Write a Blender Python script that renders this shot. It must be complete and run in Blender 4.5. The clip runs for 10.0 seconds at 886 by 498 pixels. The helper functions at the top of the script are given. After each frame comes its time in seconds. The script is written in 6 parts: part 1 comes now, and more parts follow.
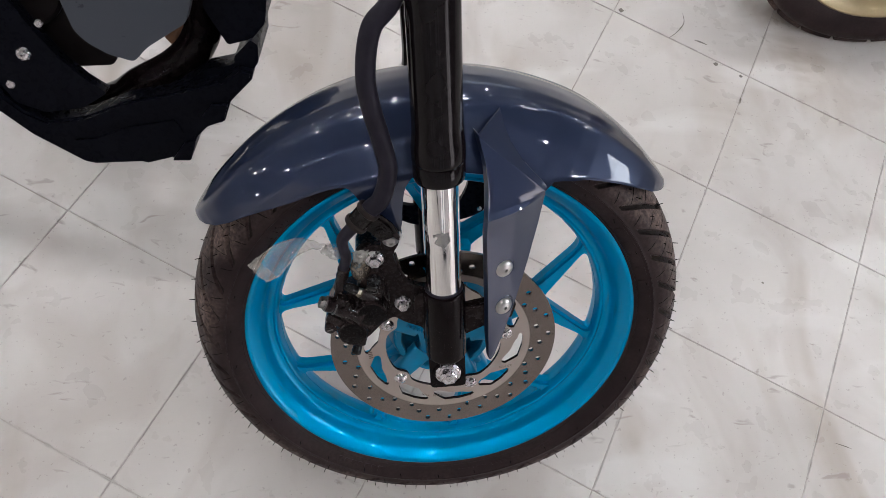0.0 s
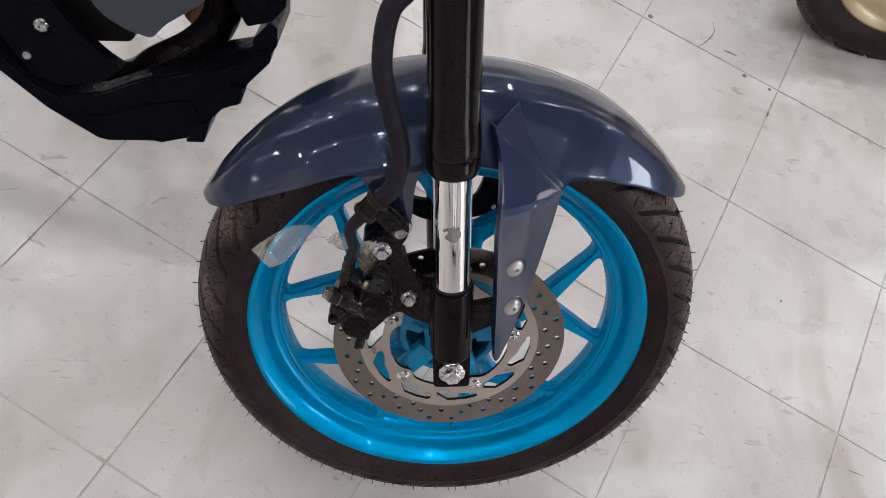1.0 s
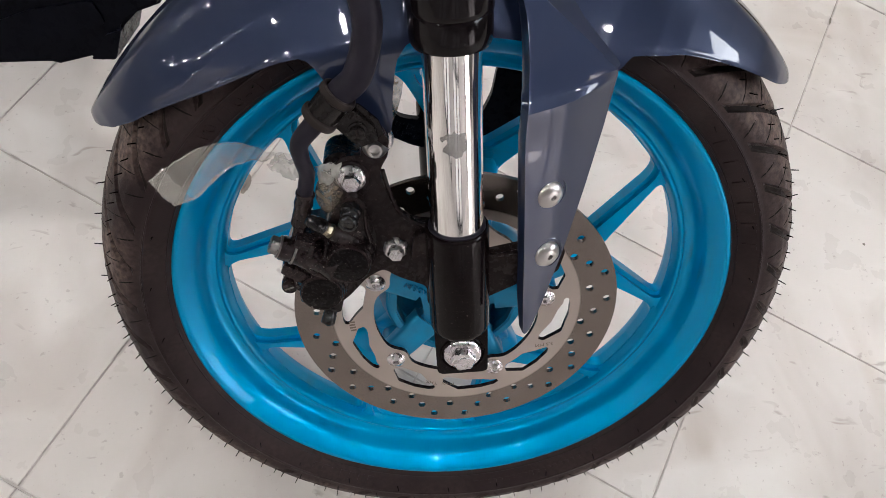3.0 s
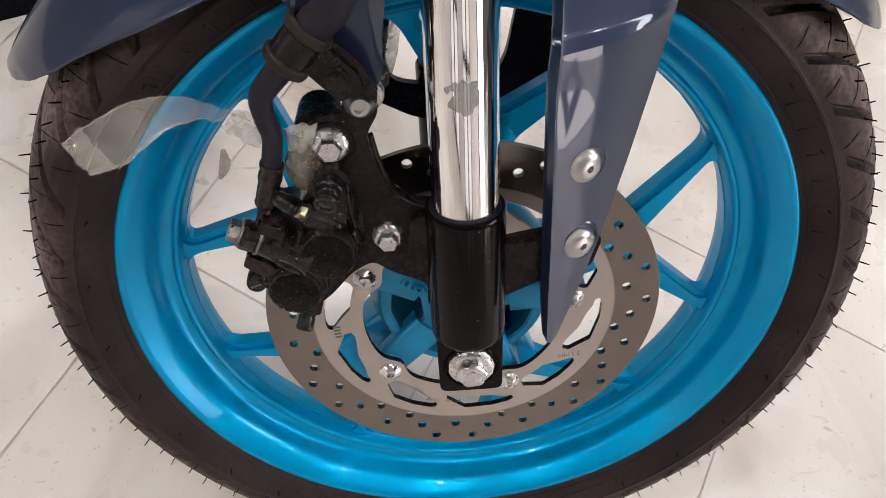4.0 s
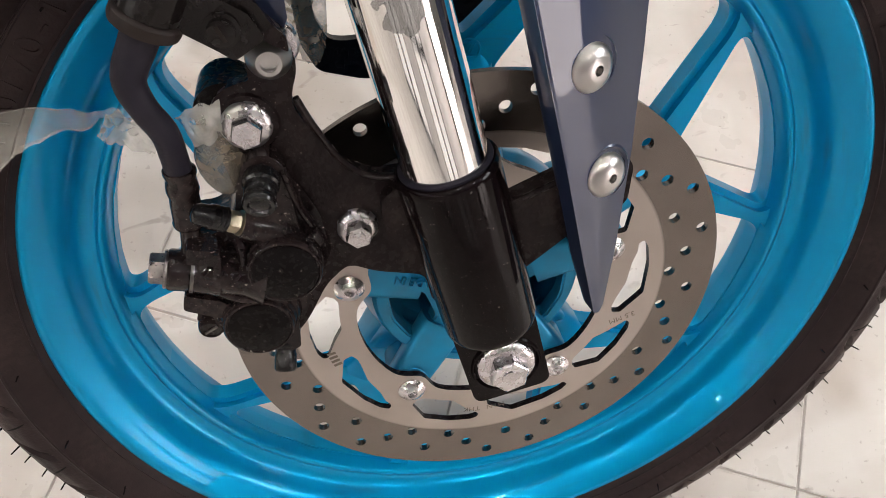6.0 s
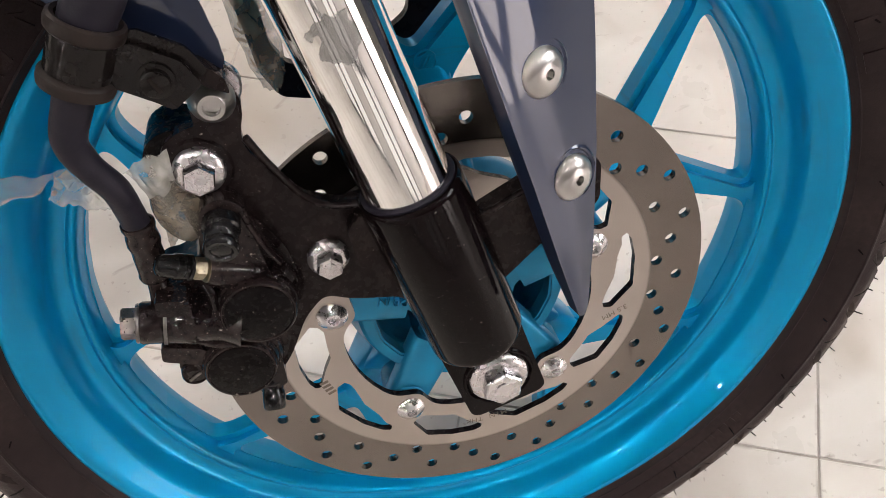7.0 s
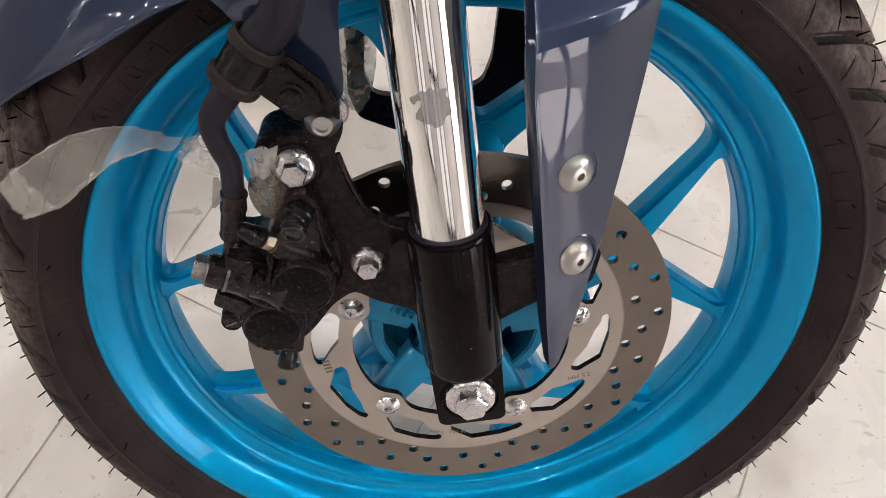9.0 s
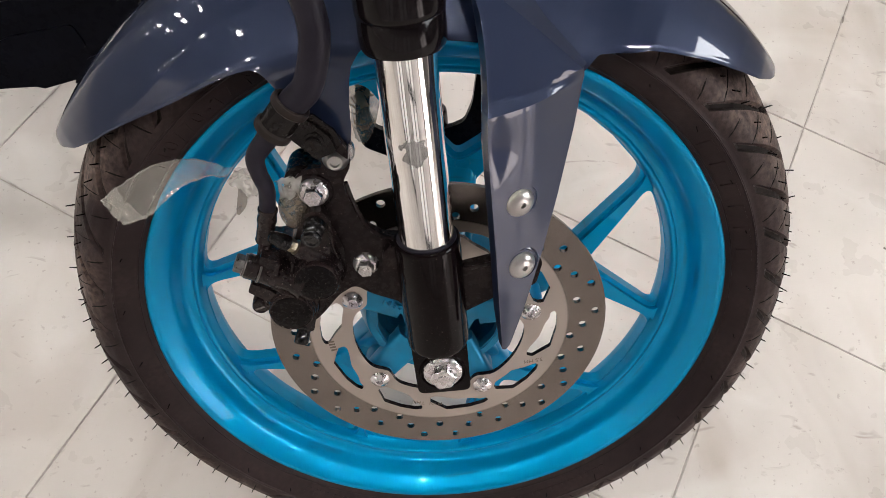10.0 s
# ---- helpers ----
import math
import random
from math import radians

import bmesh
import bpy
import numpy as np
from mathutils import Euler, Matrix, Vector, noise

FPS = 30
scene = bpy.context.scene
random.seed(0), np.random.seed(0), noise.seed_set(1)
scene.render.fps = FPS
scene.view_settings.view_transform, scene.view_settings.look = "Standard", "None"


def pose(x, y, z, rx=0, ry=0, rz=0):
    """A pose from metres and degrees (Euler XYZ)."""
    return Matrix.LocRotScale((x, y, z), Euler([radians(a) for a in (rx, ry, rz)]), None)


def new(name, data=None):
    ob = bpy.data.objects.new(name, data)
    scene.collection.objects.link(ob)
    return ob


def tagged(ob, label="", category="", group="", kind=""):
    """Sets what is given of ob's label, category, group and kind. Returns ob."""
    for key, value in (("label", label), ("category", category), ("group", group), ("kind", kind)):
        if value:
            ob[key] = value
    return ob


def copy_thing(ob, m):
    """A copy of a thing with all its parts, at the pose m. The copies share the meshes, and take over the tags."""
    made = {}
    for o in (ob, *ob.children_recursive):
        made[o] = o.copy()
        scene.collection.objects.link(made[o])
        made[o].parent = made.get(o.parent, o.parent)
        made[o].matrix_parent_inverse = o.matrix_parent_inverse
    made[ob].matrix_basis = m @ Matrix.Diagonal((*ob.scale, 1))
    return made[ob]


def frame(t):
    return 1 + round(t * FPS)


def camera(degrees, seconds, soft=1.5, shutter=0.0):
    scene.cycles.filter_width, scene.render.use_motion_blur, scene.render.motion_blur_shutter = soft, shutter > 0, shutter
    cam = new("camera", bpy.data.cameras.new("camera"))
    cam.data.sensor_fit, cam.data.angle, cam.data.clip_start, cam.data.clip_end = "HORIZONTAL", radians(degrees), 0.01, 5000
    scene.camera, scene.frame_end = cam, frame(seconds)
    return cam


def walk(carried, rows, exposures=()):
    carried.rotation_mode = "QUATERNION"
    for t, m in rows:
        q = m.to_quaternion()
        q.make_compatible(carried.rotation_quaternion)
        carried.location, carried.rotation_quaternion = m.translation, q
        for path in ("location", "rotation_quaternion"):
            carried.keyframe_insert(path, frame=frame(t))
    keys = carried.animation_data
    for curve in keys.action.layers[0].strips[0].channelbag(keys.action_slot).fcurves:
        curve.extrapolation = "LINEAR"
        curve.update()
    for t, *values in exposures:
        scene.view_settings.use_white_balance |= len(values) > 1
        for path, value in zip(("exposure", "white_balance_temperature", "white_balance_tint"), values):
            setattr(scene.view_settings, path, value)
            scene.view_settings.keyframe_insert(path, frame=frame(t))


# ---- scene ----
cam = camera(59.7, 10.0, soft=0.7)
ROWS = [
    (0, -0.1403, -0.3511, 1.1467, 26.13, -9.02, -0.67),
    (0.5, -0.1357, -0.3479, 1.1376, 26.03, -9.35, 2.12),
    (1, -0.1308, -0.3487, 1.1241, 25.85, -9.38, 2.76),
    (1.5, -0.1266, -0.3437, 1.0827, 25.31, -9.11, 2.17),
    (2, -0.1170, -0.3215, 1.0198, 24.81, -8.70, 1.19),
    (2.5, -0.1053, -0.2935, 0.9482, 24.45, -8.39, 0.48),
    (2.7, -0.1004, -0.2838, 0.9223, 24.40, -8.20, 0.42),
    (3.8, -0.0815, -0.2331, 0.8001, 24.15, -7.94, 0.80),
    (4, -0.0798, -0.2279, 0.7806, 24.25, -7.84, 0.71),
    (4.5, -0.0774, -0.2140, 0.7374, 24.26, -7.22, -0.17),
    (5, -0.0717, -0.2020, 0.7040, 24.35, -5.78, -2.59),
    (5.5, -0.0646, -0.1946, 0.6894, 24.31, -3.39, -6.76),
    (5.7, -0.0618, -0.1924, 0.6865, 24.19, -2.47, -8.35),
    (6.8, -0.0392, -0.1786, 0.6825, 23.35, 2.08, -17.00),
    (7, -0.0380, -0.1792, 0.6820, 23.45, 2.24, -16.98),
    (7.5, -0.0419, -0.1807, 0.6823, 23.97, 0.93, -14.11),
    (8, -0.0500, -0.1848, 0.6893, 24.67, -1.39, -9.24),
    (8.5, -0.0565, -0.1932, 0.7111, 25.12, -3.59, -4.66),
    (9, -0.0553, -0.2072, 0.7523, 25.38, -4.81, -1.67),
    (9.5, -0.0520, -0.2319, 0.8029, 25.54, -5.17, -0.22),
    (10, -0.0485, -0.2630, 0.8699, 25.79, -5.13, 0.14),
]
EXPOSURES = [(0, -0.23, 6000, 10), (2.5, -0.03, 6120, 10), (4.5, 0.22, 6500, 10), (7.5, 0.28, 6600, 10), (10, 0.10, 6500, 10)]
walk(cam, [(t, pose(x, y, z, rx, ry, rz)) for t, x, y, z, rx, ry, rz in ROWS], EXPOSURES)

# ---- light: ceiling panels and a glazed shop front, dim interior bounce ----
LAMP = 460.0
WINDOW = 11.0
world = bpy.data.worlds.new("world")
scene.world = world
world.use_nodes = True
world.node_tree.nodes["Background"].inputs[0].default_value = (0.9, 0.95, 1.0, 1)
world.node_tree.nodes["Background"].inputs[1].default_value = 0.05

# the front wheel's own frame: x forward, y across (away from the viewer), z up in the wheel's plane; the bike leans on its stand
LEAN_A = radians(29.08)
WHEEL_Z = 0.2623
FLOOR_Z = -0.0020
OTHER = pose(0.905, 0.825, 0.2795, 0, 0, -6)
BIKE = Matrix.Translation((0, 0, WHEEL_Z)) @ Matrix.Rotation(LEAN_A, 4, "X").inverted()


# ---- materials ----
def mat(name, c1, c2=None, rough=0.5, metal=0.0, scale=30.0, bump=0.0, bscale=400.0, coat=0.0, rvar=0.1, spec=0.5, dirt=None, dirt_amount=0.5, dirt_scale=9.0, dirt_lo=0.48, specks=0.0, coat_rough=0.04):
    m = bpy.data.materials.new(name)
    m.use_nodes = True
    nt = m.node_tree
    b = nt.nodes["Principled BSDF"]
    tc = nt.nodes.new("ShaderNodeTexCoord")

    def noise_tex(s, d=4.0):
        n = nt.nodes.new("ShaderNodeTexNoise")
        n.inputs["Scale"].default_value, n.inputs["Detail"].default_value = s, d
        nt.links.new(tc.outputs["Object"], n.inputs["Vector"])
        return n

    def ramp(src, lo, hi):
        r = nt.nodes.new("ShaderNodeMapRange")
        r.inputs["From Min"].default_value, r.inputs["From Max"].default_value = lo, hi
        nt.links.new(src, r.inputs["Value"])
        return r.outputs["Result"]

    def mix(fac, a, bb):
        x = nt.nodes.new("ShaderNodeMix")
        x.data_type = "RGBA"
        nt.links.new(fac, x.inputs["Factor"])
        for sock, val in ((x.inputs[6], a), (x.inputs[7], bb)):
            if isinstance(val, tuple):
                sock.default_value = (*val, 1)
            else:
                nt.links.new(val, sock)
        return x.outputs[2]

    c2 = c2 or tuple(v * 0.85 for v in c1)
    n1 = noise_tex(scale)
    col = mix(ramp(n1.outputs["Fac"], 0.35, 0.68), tuple(c1), tuple(c2))
    if dirt:
        n2 = noise_tex(dirt_scale, 8.0)
        n3 = noise_tex(dirt_scale * 14, 6.0)
        mul = nt.nodes.new("ShaderNodeMath")
        mul.operation = "MULTIPLY"
        nt.links.new(ramp(n2.outputs["Fac"], dirt_lo, dirt_lo + 0.27), mul.inputs[0])
        nt.links.new(ramp(n3.outputs["Fac"], 0.3, 0.7), mul.inputs[1])
        mul2 = nt.nodes.new("ShaderNodeMath")
        mul2.operation = "MULTIPLY"
        mul2.inputs[1].default_value = dirt_amount
        nt.links.new(mul.outputs[0], mul2.inputs[0])
        col = mix(mul2.outputs[0], col, tuple(dirt))
    # pale specks: dust, and tiny glints of light put into the colour
    if specks:
        ns, nk = noise_tex(520.0, 2.0), noise_tex(1500.0, 1.0)
        add = nt.nodes.new("ShaderNodeMath")
        add.operation = "MAXIMUM"
        nt.links.new(ramp(ns.outputs["Fac"], 0.70, 0.78), add.inputs[0])
        nt.links.new(ramp(nk.outputs["Fac"], 0.72, 0.80), add.inputs[1])
        sm = nt.nodes.new("ShaderNodeMath")
        sm.operation = "MULTIPLY"
        sm.inputs[1].default_value = specks
        nt.links.new(add.outputs[0], sm.inputs[0])
        col = mix(sm.outputs[0], col, (0.34, 0.29, 0.26))
    nt.links.new(col, b.inputs["Base Color"])
    b.inputs["Metallic"].default_value = metal
    b.inputs["Specular IOR Level"].default_value = spec
    b.inputs["Coat Weight"].default_value = coat
    b.inputs["Coat Roughness"].default_value = coat_rough
    nr = noise_tex(scale * 3.3)
    mr = nt.nodes.new("ShaderNodeMapRange")
    mr.inputs["From Min"].default_value, mr.inputs["From Max"].default_value = 0.3, 0.7
    mr.inputs["To Min"].default_value, mr.inputs["To Max"].default_value = max(0.02, rough - rvar), min(1.0, rough + rvar)
    nt.links.new(nr.outputs["Fac"], mr.inputs["Value"])
    nt.links.new(mr.outputs["Result"], b.inputs["Roughness"])
    if bump:
        nb = noise_tex(bscale, 3.0)
        bp = nt.nodes.new("ShaderNodeBump")
        bp.inputs["Strength"].default_value, bp.inputs["Distance"].default_value = bump, 0.001
        nt.links.new(nb.outputs["Fac"], bp.inputs["Height"])
        nt.links.new(bp.outputs["Normal"], b.inputs["Normal"])
    return m


def emitter(name, colour, strength):
    m = bpy.data.materials.new(name)
    m.use_nodes = True
    b = m.node_tree.nodes["Principled BSDF"]
    b.inputs["Base Color"].default_value = (0.8, 0.8, 0.8, 1)
    b.inputs["Emission Color"].default_value = (*colour, 1)
    b.inputs["Emission Strength"].default_value = strength
    return m


M_RUBBER = mat("tyre_rubber", (0.0160, 0.0096, 0.0104), (0.0235, 0.0150, 0.0155), 0.5, scale=25, bump=0.2, bscale=900, rvar=0.10, dirt=(0.27, 0.192, 0.160), dirt_amount=0.42, dirt_scale=17, spec=0.13, dirt_lo=0.38)
M_CYAN = mat("cyan_pearl_paint", (0.0, 0.282, 0.545), (0.0, 0.269, 0.523), 0.33, metal=0.45, scale=18, bump=0.0, rvar=0.02, spec=0.03, coat=0.28, coat_rough=0.02)
M_CHROME = mat("chrome", (0.86, 0.85, 0.83), (0.80, 0.79, 0.77), 0.07, metal=1.0, scale=40, rvar=0.03)
M_STEEL = mat("zinc_steel", (0.67, 0.64, 0.65), (0.60, 0.57, 0.58), 0.27, metal=0.97, scale=60, rvar=0.04)
M_ALU = mat("satin_aluminium", (0.47, 0.455, 0.44), (0.43, 0.415, 0.405), 0.29, metal=1.0, scale=60, rvar=0.0)
M_GLOSSBLACK = mat("gloss_black_paint", (0.0032, 0.0017, 0.0019), (0.0048, 0.0029, 0.0032), 0.12, scale=60, bump=0.06, bscale=260, rvar=0.03, spec=0.11, specks=0.30)
M_UPPER = mat("anodised_black", (0.0045, 0.0032, 0.0038), (0.0062, 0.0046, 0.0052), 0.13, scale=40, rvar=0.03, spec=0.17)
M_CALIPER = mat("caliper_black", (0.0058, 0.0036, 0.0040), (0.0096, 0.0064, 0.0068), 0.18, scale=70, bump=0.12, bscale=300, rvar=0.10, dirt=(0.082, 0.057, 0.052), dirt_amount=0.5, dirt_scale=26, dirt_lo=0.40, spec=0.26, specks=0.6)
M_BRACKET = mat("bracket_black", (0.0086, 0.0056, 0.0060), (0.0125, 0.0086, 0.0088), 0.26, scale=70, bump=0.20, bscale=600, rvar=0.08, dirt=(0.075, 0.051, 0.044), dirt_amount=0.36, dirt_scale=45, spec=0.12, specks=0.55)
M_HOSE = mat("hose_rubber", (0.0125, 0.0108, 0.0165), (0.0180, 0.0158, 0.0230), 0.42, scale=60, bump=0.1, bscale=800, dirt=(0.045, 0.038, 0.035), dirt_amount=0.12, dirt_scale=20, spec=0.12)
M_GREY = mat("slate_grey_paint", (0.0142, 0.0226, 0.0540), (0.0130, 0.0206, 0.0492), 0.36, metal=0.40, scale=10, bump=0.01, bscale=160, rvar=0.02, spec=0.22, coat=1.0)
M_PLASTIC = mat("black_plastic", (0.0022, 0.0024, 0.0047), (0.0034, 0.0037, 0.0066), 0.30, scale=40, bump=0.08, bscale=900, spec=0.05)
M_GOLD = mat("gold_paint", (0.42, 0.33, 0.18), (0.38, 0.30, 0.165), 0.38, metal=0.35, scale=30, rvar=0.03)
M_WALL = mat("wall_paint", (0.14, 0.136, 0.13), (0.12, 0.117, 0.112), 0.7, scale=3, bump=0.1, bscale=60)
M_WHITEWALL = mat("white_wall_paint", (0.62, 0.58, 0.56), (0.57, 0.535, 0.515), 0.6, scale=3, bump=0.1, bscale=60)
M_CEIL = mat("dark_ceiling_paint", (0.04, 0.039, 0.038), (0.033, 0.032, 0.031), 0.8, scale=3)
M_GROUT = mat("grout", (0.25, 0.217, 0.190), (0.48, 0.44, 0.405), 0.8, scale=16)


def graded_grout(m):
    """The joints are paler towards the front of the room and darker at the back."""
    nt = m.node_tree
    b = nt.nodes["Principled BSDF"]
    geo = nt.nodes.new("ShaderNodeNewGeometry")
    sp = nt.nodes.new("ShaderNodeSeparateXYZ")
    nt.links.new(geo.outputs["Position"], sp.inputs[0])
    mr = nt.nodes.new("ShaderNodeMapRange")
    for key, val in (("From Min", 0.55), ("From Max", -0.25), ("To Max", 0.55)):
        mr.inputs[key].default_value = val
    nt.links.new(sp.outputs["Y"], mr.inputs["Value"])
    mx = nt.nodes.new("ShaderNodeMix")
    mx.data_type = "RGBA"
    mx.inputs[7].default_value = (0.56, 0.515, 0.475, 1)
    nt.links.new(mr.outputs["Result"], mx.inputs["Factor"])
    nt.links.new(b.inputs["Base Color"].links[0].from_socket, mx.inputs[6])
    nt.links.new(mx.outputs[2], b.inputs["Base Color"])


graded_grout(M_GROUT)
M_LAMP = emitter("lamp_diffuser", (1.0, 0.96, 0.915), LAMP)
M_PANEL = emitter("panel_diffuser", (1.0, 0.97, 0.93), 40.0)
M_SKYPANE = emitter("daylight_outside", (0.95, 0.97, 1.0), WINDOW)
M_NORTHPANE = emitter("sky_outside", (0.72, 0.86, 1.0), 0.6)
M_EASTGLOW = emitter("added_warm_glow", (1.0, 0.88, 0.85), 5.5)
M_DOORPANE = emitter("street_outside", (1.0, 0.90, 0.86), 0.6)
M_EMBOSS = M_RUBBER
# darker copy of the tyre rubber, recess shade put into the colour
M_GROOVESHADE = mat("groove_shade_rubber", (0.0075, 0.0052, 0.0050), (0.020, 0.0148, 0.0130), 0.7, scale=60, spec=0.09)
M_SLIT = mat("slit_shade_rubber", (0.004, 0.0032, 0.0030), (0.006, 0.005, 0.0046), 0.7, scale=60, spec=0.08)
M_CAP = mat("cap_black", (0.0032, 0.0024, 0.0026), (0.0046, 0.0036, 0.0038), 0.24, scale=120, bump=0.05, bscale=800, dirt=(0.035, 0.027, 0.022), dirt_amount=0.2, dirt_scale=40, spec=0.09, specks=0.35)
M_RUBBERCAP = mat("soft_black_rubber", (0.0040, 0.0036, 0.0040), (0.0066, 0.0060, 0.0065), 0.20, scale=80, bump=0.05, bscale=900, spec=0.3, specks=0.2)
M_GROMMET = mat("brown_black_rubber", (0.0135, 0.0095, 0.0090), (0.020, 0.0145, 0.0130), 0.45, scale=90, bump=0.1, bscale=600, spec=0.14, dirt=(0.08, 0.055, 0.04), dirt_amount=0.22, dirt_scale=60)
M_BAND = mat("dark_satin_steel", (0.0060, 0.0046, 0.0046), (0.0095, 0.0074, 0.0072), 0.22, metal=0.2, scale=60, bump=0.06, bscale=500, spec=0.26, dirt=(0.06, 0.046, 0.038), dirt_amount=0.16, dirt_scale=50)
M_DULLZINC = mat("dull_zinc", (0.22, 0.20, 0.19), (0.10, 0.09, 0.088), 0.34, metal=0.9, scale=180, bump=0.1, bscale=700)
M_BRASS = mat("dull_nipple_zinc", (0.42, 0.36, 0.26), (0.30, 0.25, 0.18), 0.35, metal=1.0, scale=400)
M_CASE = mat("engine_case_paint", (0.008, 0.0062, 0.0065), (0.013, 0.010, 0.010), 0.4, scale=40, bump=0.2, bscale=500, spec=0.08)
M_RUST = mat("heat_browned_steel", (0.16, 0.07, 0.035), (0.08, 0.04, 0.03), 0.45, metal=0.7, scale=60)
M_SHROUD = mat("satin_grey_paint", (0.050, 0.055, 0.068), (0.045, 0.050, 0.062), 0.36, scale=12, bump=0.05, bscale=300, spec=0.3)
M_STAMP = mat("stamped_mark", (0.20, 0.165, 0.135), (0.17, 0.14, 0.115), 0.6, metal=0.5, scale=200)
M_TAPE = mat("tape_residue", (0.23, 0.22, 0.215), (0.17, 0.165, 0.16), 0.4, scale=250, bump=0.3, bscale=1200)
M_TAPE.node_tree.nodes["Principled BSDF"].inputs["Alpha"].default_value = 0.5


def dusty_tread(m):
    """Dust settles on the tread, less on the sidewall."""
    nt = m.node_tree
    tc = [n for n in nt.nodes if n.type == "TEX_COORD"][0]
    sq = nt.nodes.new("ShaderNodeVectorMath")
    sq.operation = "MULTIPLY"
    sq.inputs[1].default_value = (1, 0, 1)
    nt.links.new(tc.outputs["Object"], sq.inputs[0])
    ln = nt.nodes.new("ShaderNodeVectorMath")
    ln.operation = "LENGTH"
    nt.links.new(sq.outputs[0], ln.inputs[0])
    mr = nt.nodes.new("ShaderNodeMapRange")
    for key, val in (("From Min", 0.2540), ("From Max", 0.284), ("To Min", 0.05), ("To Max", 0.72)):
        mr.inputs[key].default_value = val
    nt.links.new(ln.outputs["Value"], mr.inputs["Value"])
    amount = [n for n in nt.nodes if n.type == "MATH" and not n.inputs[1].is_linked][0]
    nt.links.new(mr.outputs["Result"], amount.inputs[1])


dusty_tread(M_RUBBER)


def rim_dirt_hub_shade(m):
    """Brake dust and scuffs in the hollow round the rim, in broken arcs; the hub's shade darkened into the colour."""
    nt = m.node_tree
    b = nt.nodes["Principled BSDF"]
    tc = [n for n in nt.nodes if n.type == "TEX_COORD"][0]
    sp = nt.nodes.new("ShaderNodeSeparateXYZ")
    nt.links.new(tc.outputs["Object"], sp.inputs[0])
    cb = nt.nodes.new("ShaderNodeCombineXYZ")
    nt.links.new(sp.outputs["X"], cb.inputs["X"])
    nt.links.new(sp.outputs["Z"], cb.inputs["Y"])
    ln = nt.nodes.new("ShaderNodeVectorMath")
    ln.operation = "LENGTH"
    nt.links.new(cb.outputs[0], ln.inputs[0])
    # noise that runs long round the rim and short across it
    at = nt.nodes.new("ShaderNodeMath")
    at.operation = "ARCTAN2"
    nt.links.new(sp.outputs["Z"], at.inputs[0])
    nt.links.new(sp.outputs["X"], at.inputs[1])
    pv = nt.nodes.new("ShaderNodeCombineXYZ")
    k1, k2 = nt.nodes.new("ShaderNodeMath"), nt.nodes.new("ShaderNodeMath")
    k1.operation = k2.operation = "MULTIPLY"
    k1.inputs[1].default_value, k2.inputs[1].default_value = 3.2, 210.0
    nt.links.new(at.outputs[0], k1.inputs[0])
    nt.links.new(ln.outputs["Value"], k2.inputs[0])
    nt.links.new(k1.outputs[0], pv.inputs["X"])
    nt.links.new(k2.outputs[0], pv.inputs["Y"])
    n = nt.nodes.new("ShaderNodeTexNoise")
    n.inputs["Scale"].default_value, n.inputs["Detail"].default_value = 1.0, 5.0
    nt.links.new(pv.outputs[0], n.inputs["Vector"])
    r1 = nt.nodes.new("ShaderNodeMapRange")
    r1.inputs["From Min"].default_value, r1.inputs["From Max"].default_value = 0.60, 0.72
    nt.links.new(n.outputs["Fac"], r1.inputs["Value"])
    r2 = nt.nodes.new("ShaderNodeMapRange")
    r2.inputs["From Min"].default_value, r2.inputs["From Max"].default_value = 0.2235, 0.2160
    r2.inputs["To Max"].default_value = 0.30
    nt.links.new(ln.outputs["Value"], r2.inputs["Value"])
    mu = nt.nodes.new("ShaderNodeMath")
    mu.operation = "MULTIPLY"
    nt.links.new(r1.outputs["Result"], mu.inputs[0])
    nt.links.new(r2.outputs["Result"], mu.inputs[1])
    # the hub's shade behind the disc put into the colour, with brake dust, patchy
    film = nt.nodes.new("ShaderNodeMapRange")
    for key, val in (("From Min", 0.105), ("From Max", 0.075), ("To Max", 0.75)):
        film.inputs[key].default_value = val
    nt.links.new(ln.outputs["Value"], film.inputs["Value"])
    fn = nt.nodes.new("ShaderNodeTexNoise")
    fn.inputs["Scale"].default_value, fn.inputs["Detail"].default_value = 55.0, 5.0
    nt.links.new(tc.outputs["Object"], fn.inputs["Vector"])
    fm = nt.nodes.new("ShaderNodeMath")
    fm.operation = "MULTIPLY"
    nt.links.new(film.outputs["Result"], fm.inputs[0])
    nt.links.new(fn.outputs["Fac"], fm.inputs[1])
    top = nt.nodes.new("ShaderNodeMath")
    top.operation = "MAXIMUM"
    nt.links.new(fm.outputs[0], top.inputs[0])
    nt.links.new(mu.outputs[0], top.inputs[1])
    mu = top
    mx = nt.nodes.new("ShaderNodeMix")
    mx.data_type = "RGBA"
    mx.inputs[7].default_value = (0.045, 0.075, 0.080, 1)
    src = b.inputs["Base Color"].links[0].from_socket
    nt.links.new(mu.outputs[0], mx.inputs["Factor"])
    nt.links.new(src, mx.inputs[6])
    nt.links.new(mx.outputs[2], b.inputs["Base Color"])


rim_dirt_hub_shade(M_CYAN)
M_SCUFF = mat("floor_scuff", (0.20, 0.165, 0.14), (0.30, 0.26, 0.22), 0.5, scale=90)
M_SCUFF.node_tree.nodes["Principled BSDF"].inputs["Alpha"].default_value = 0.6


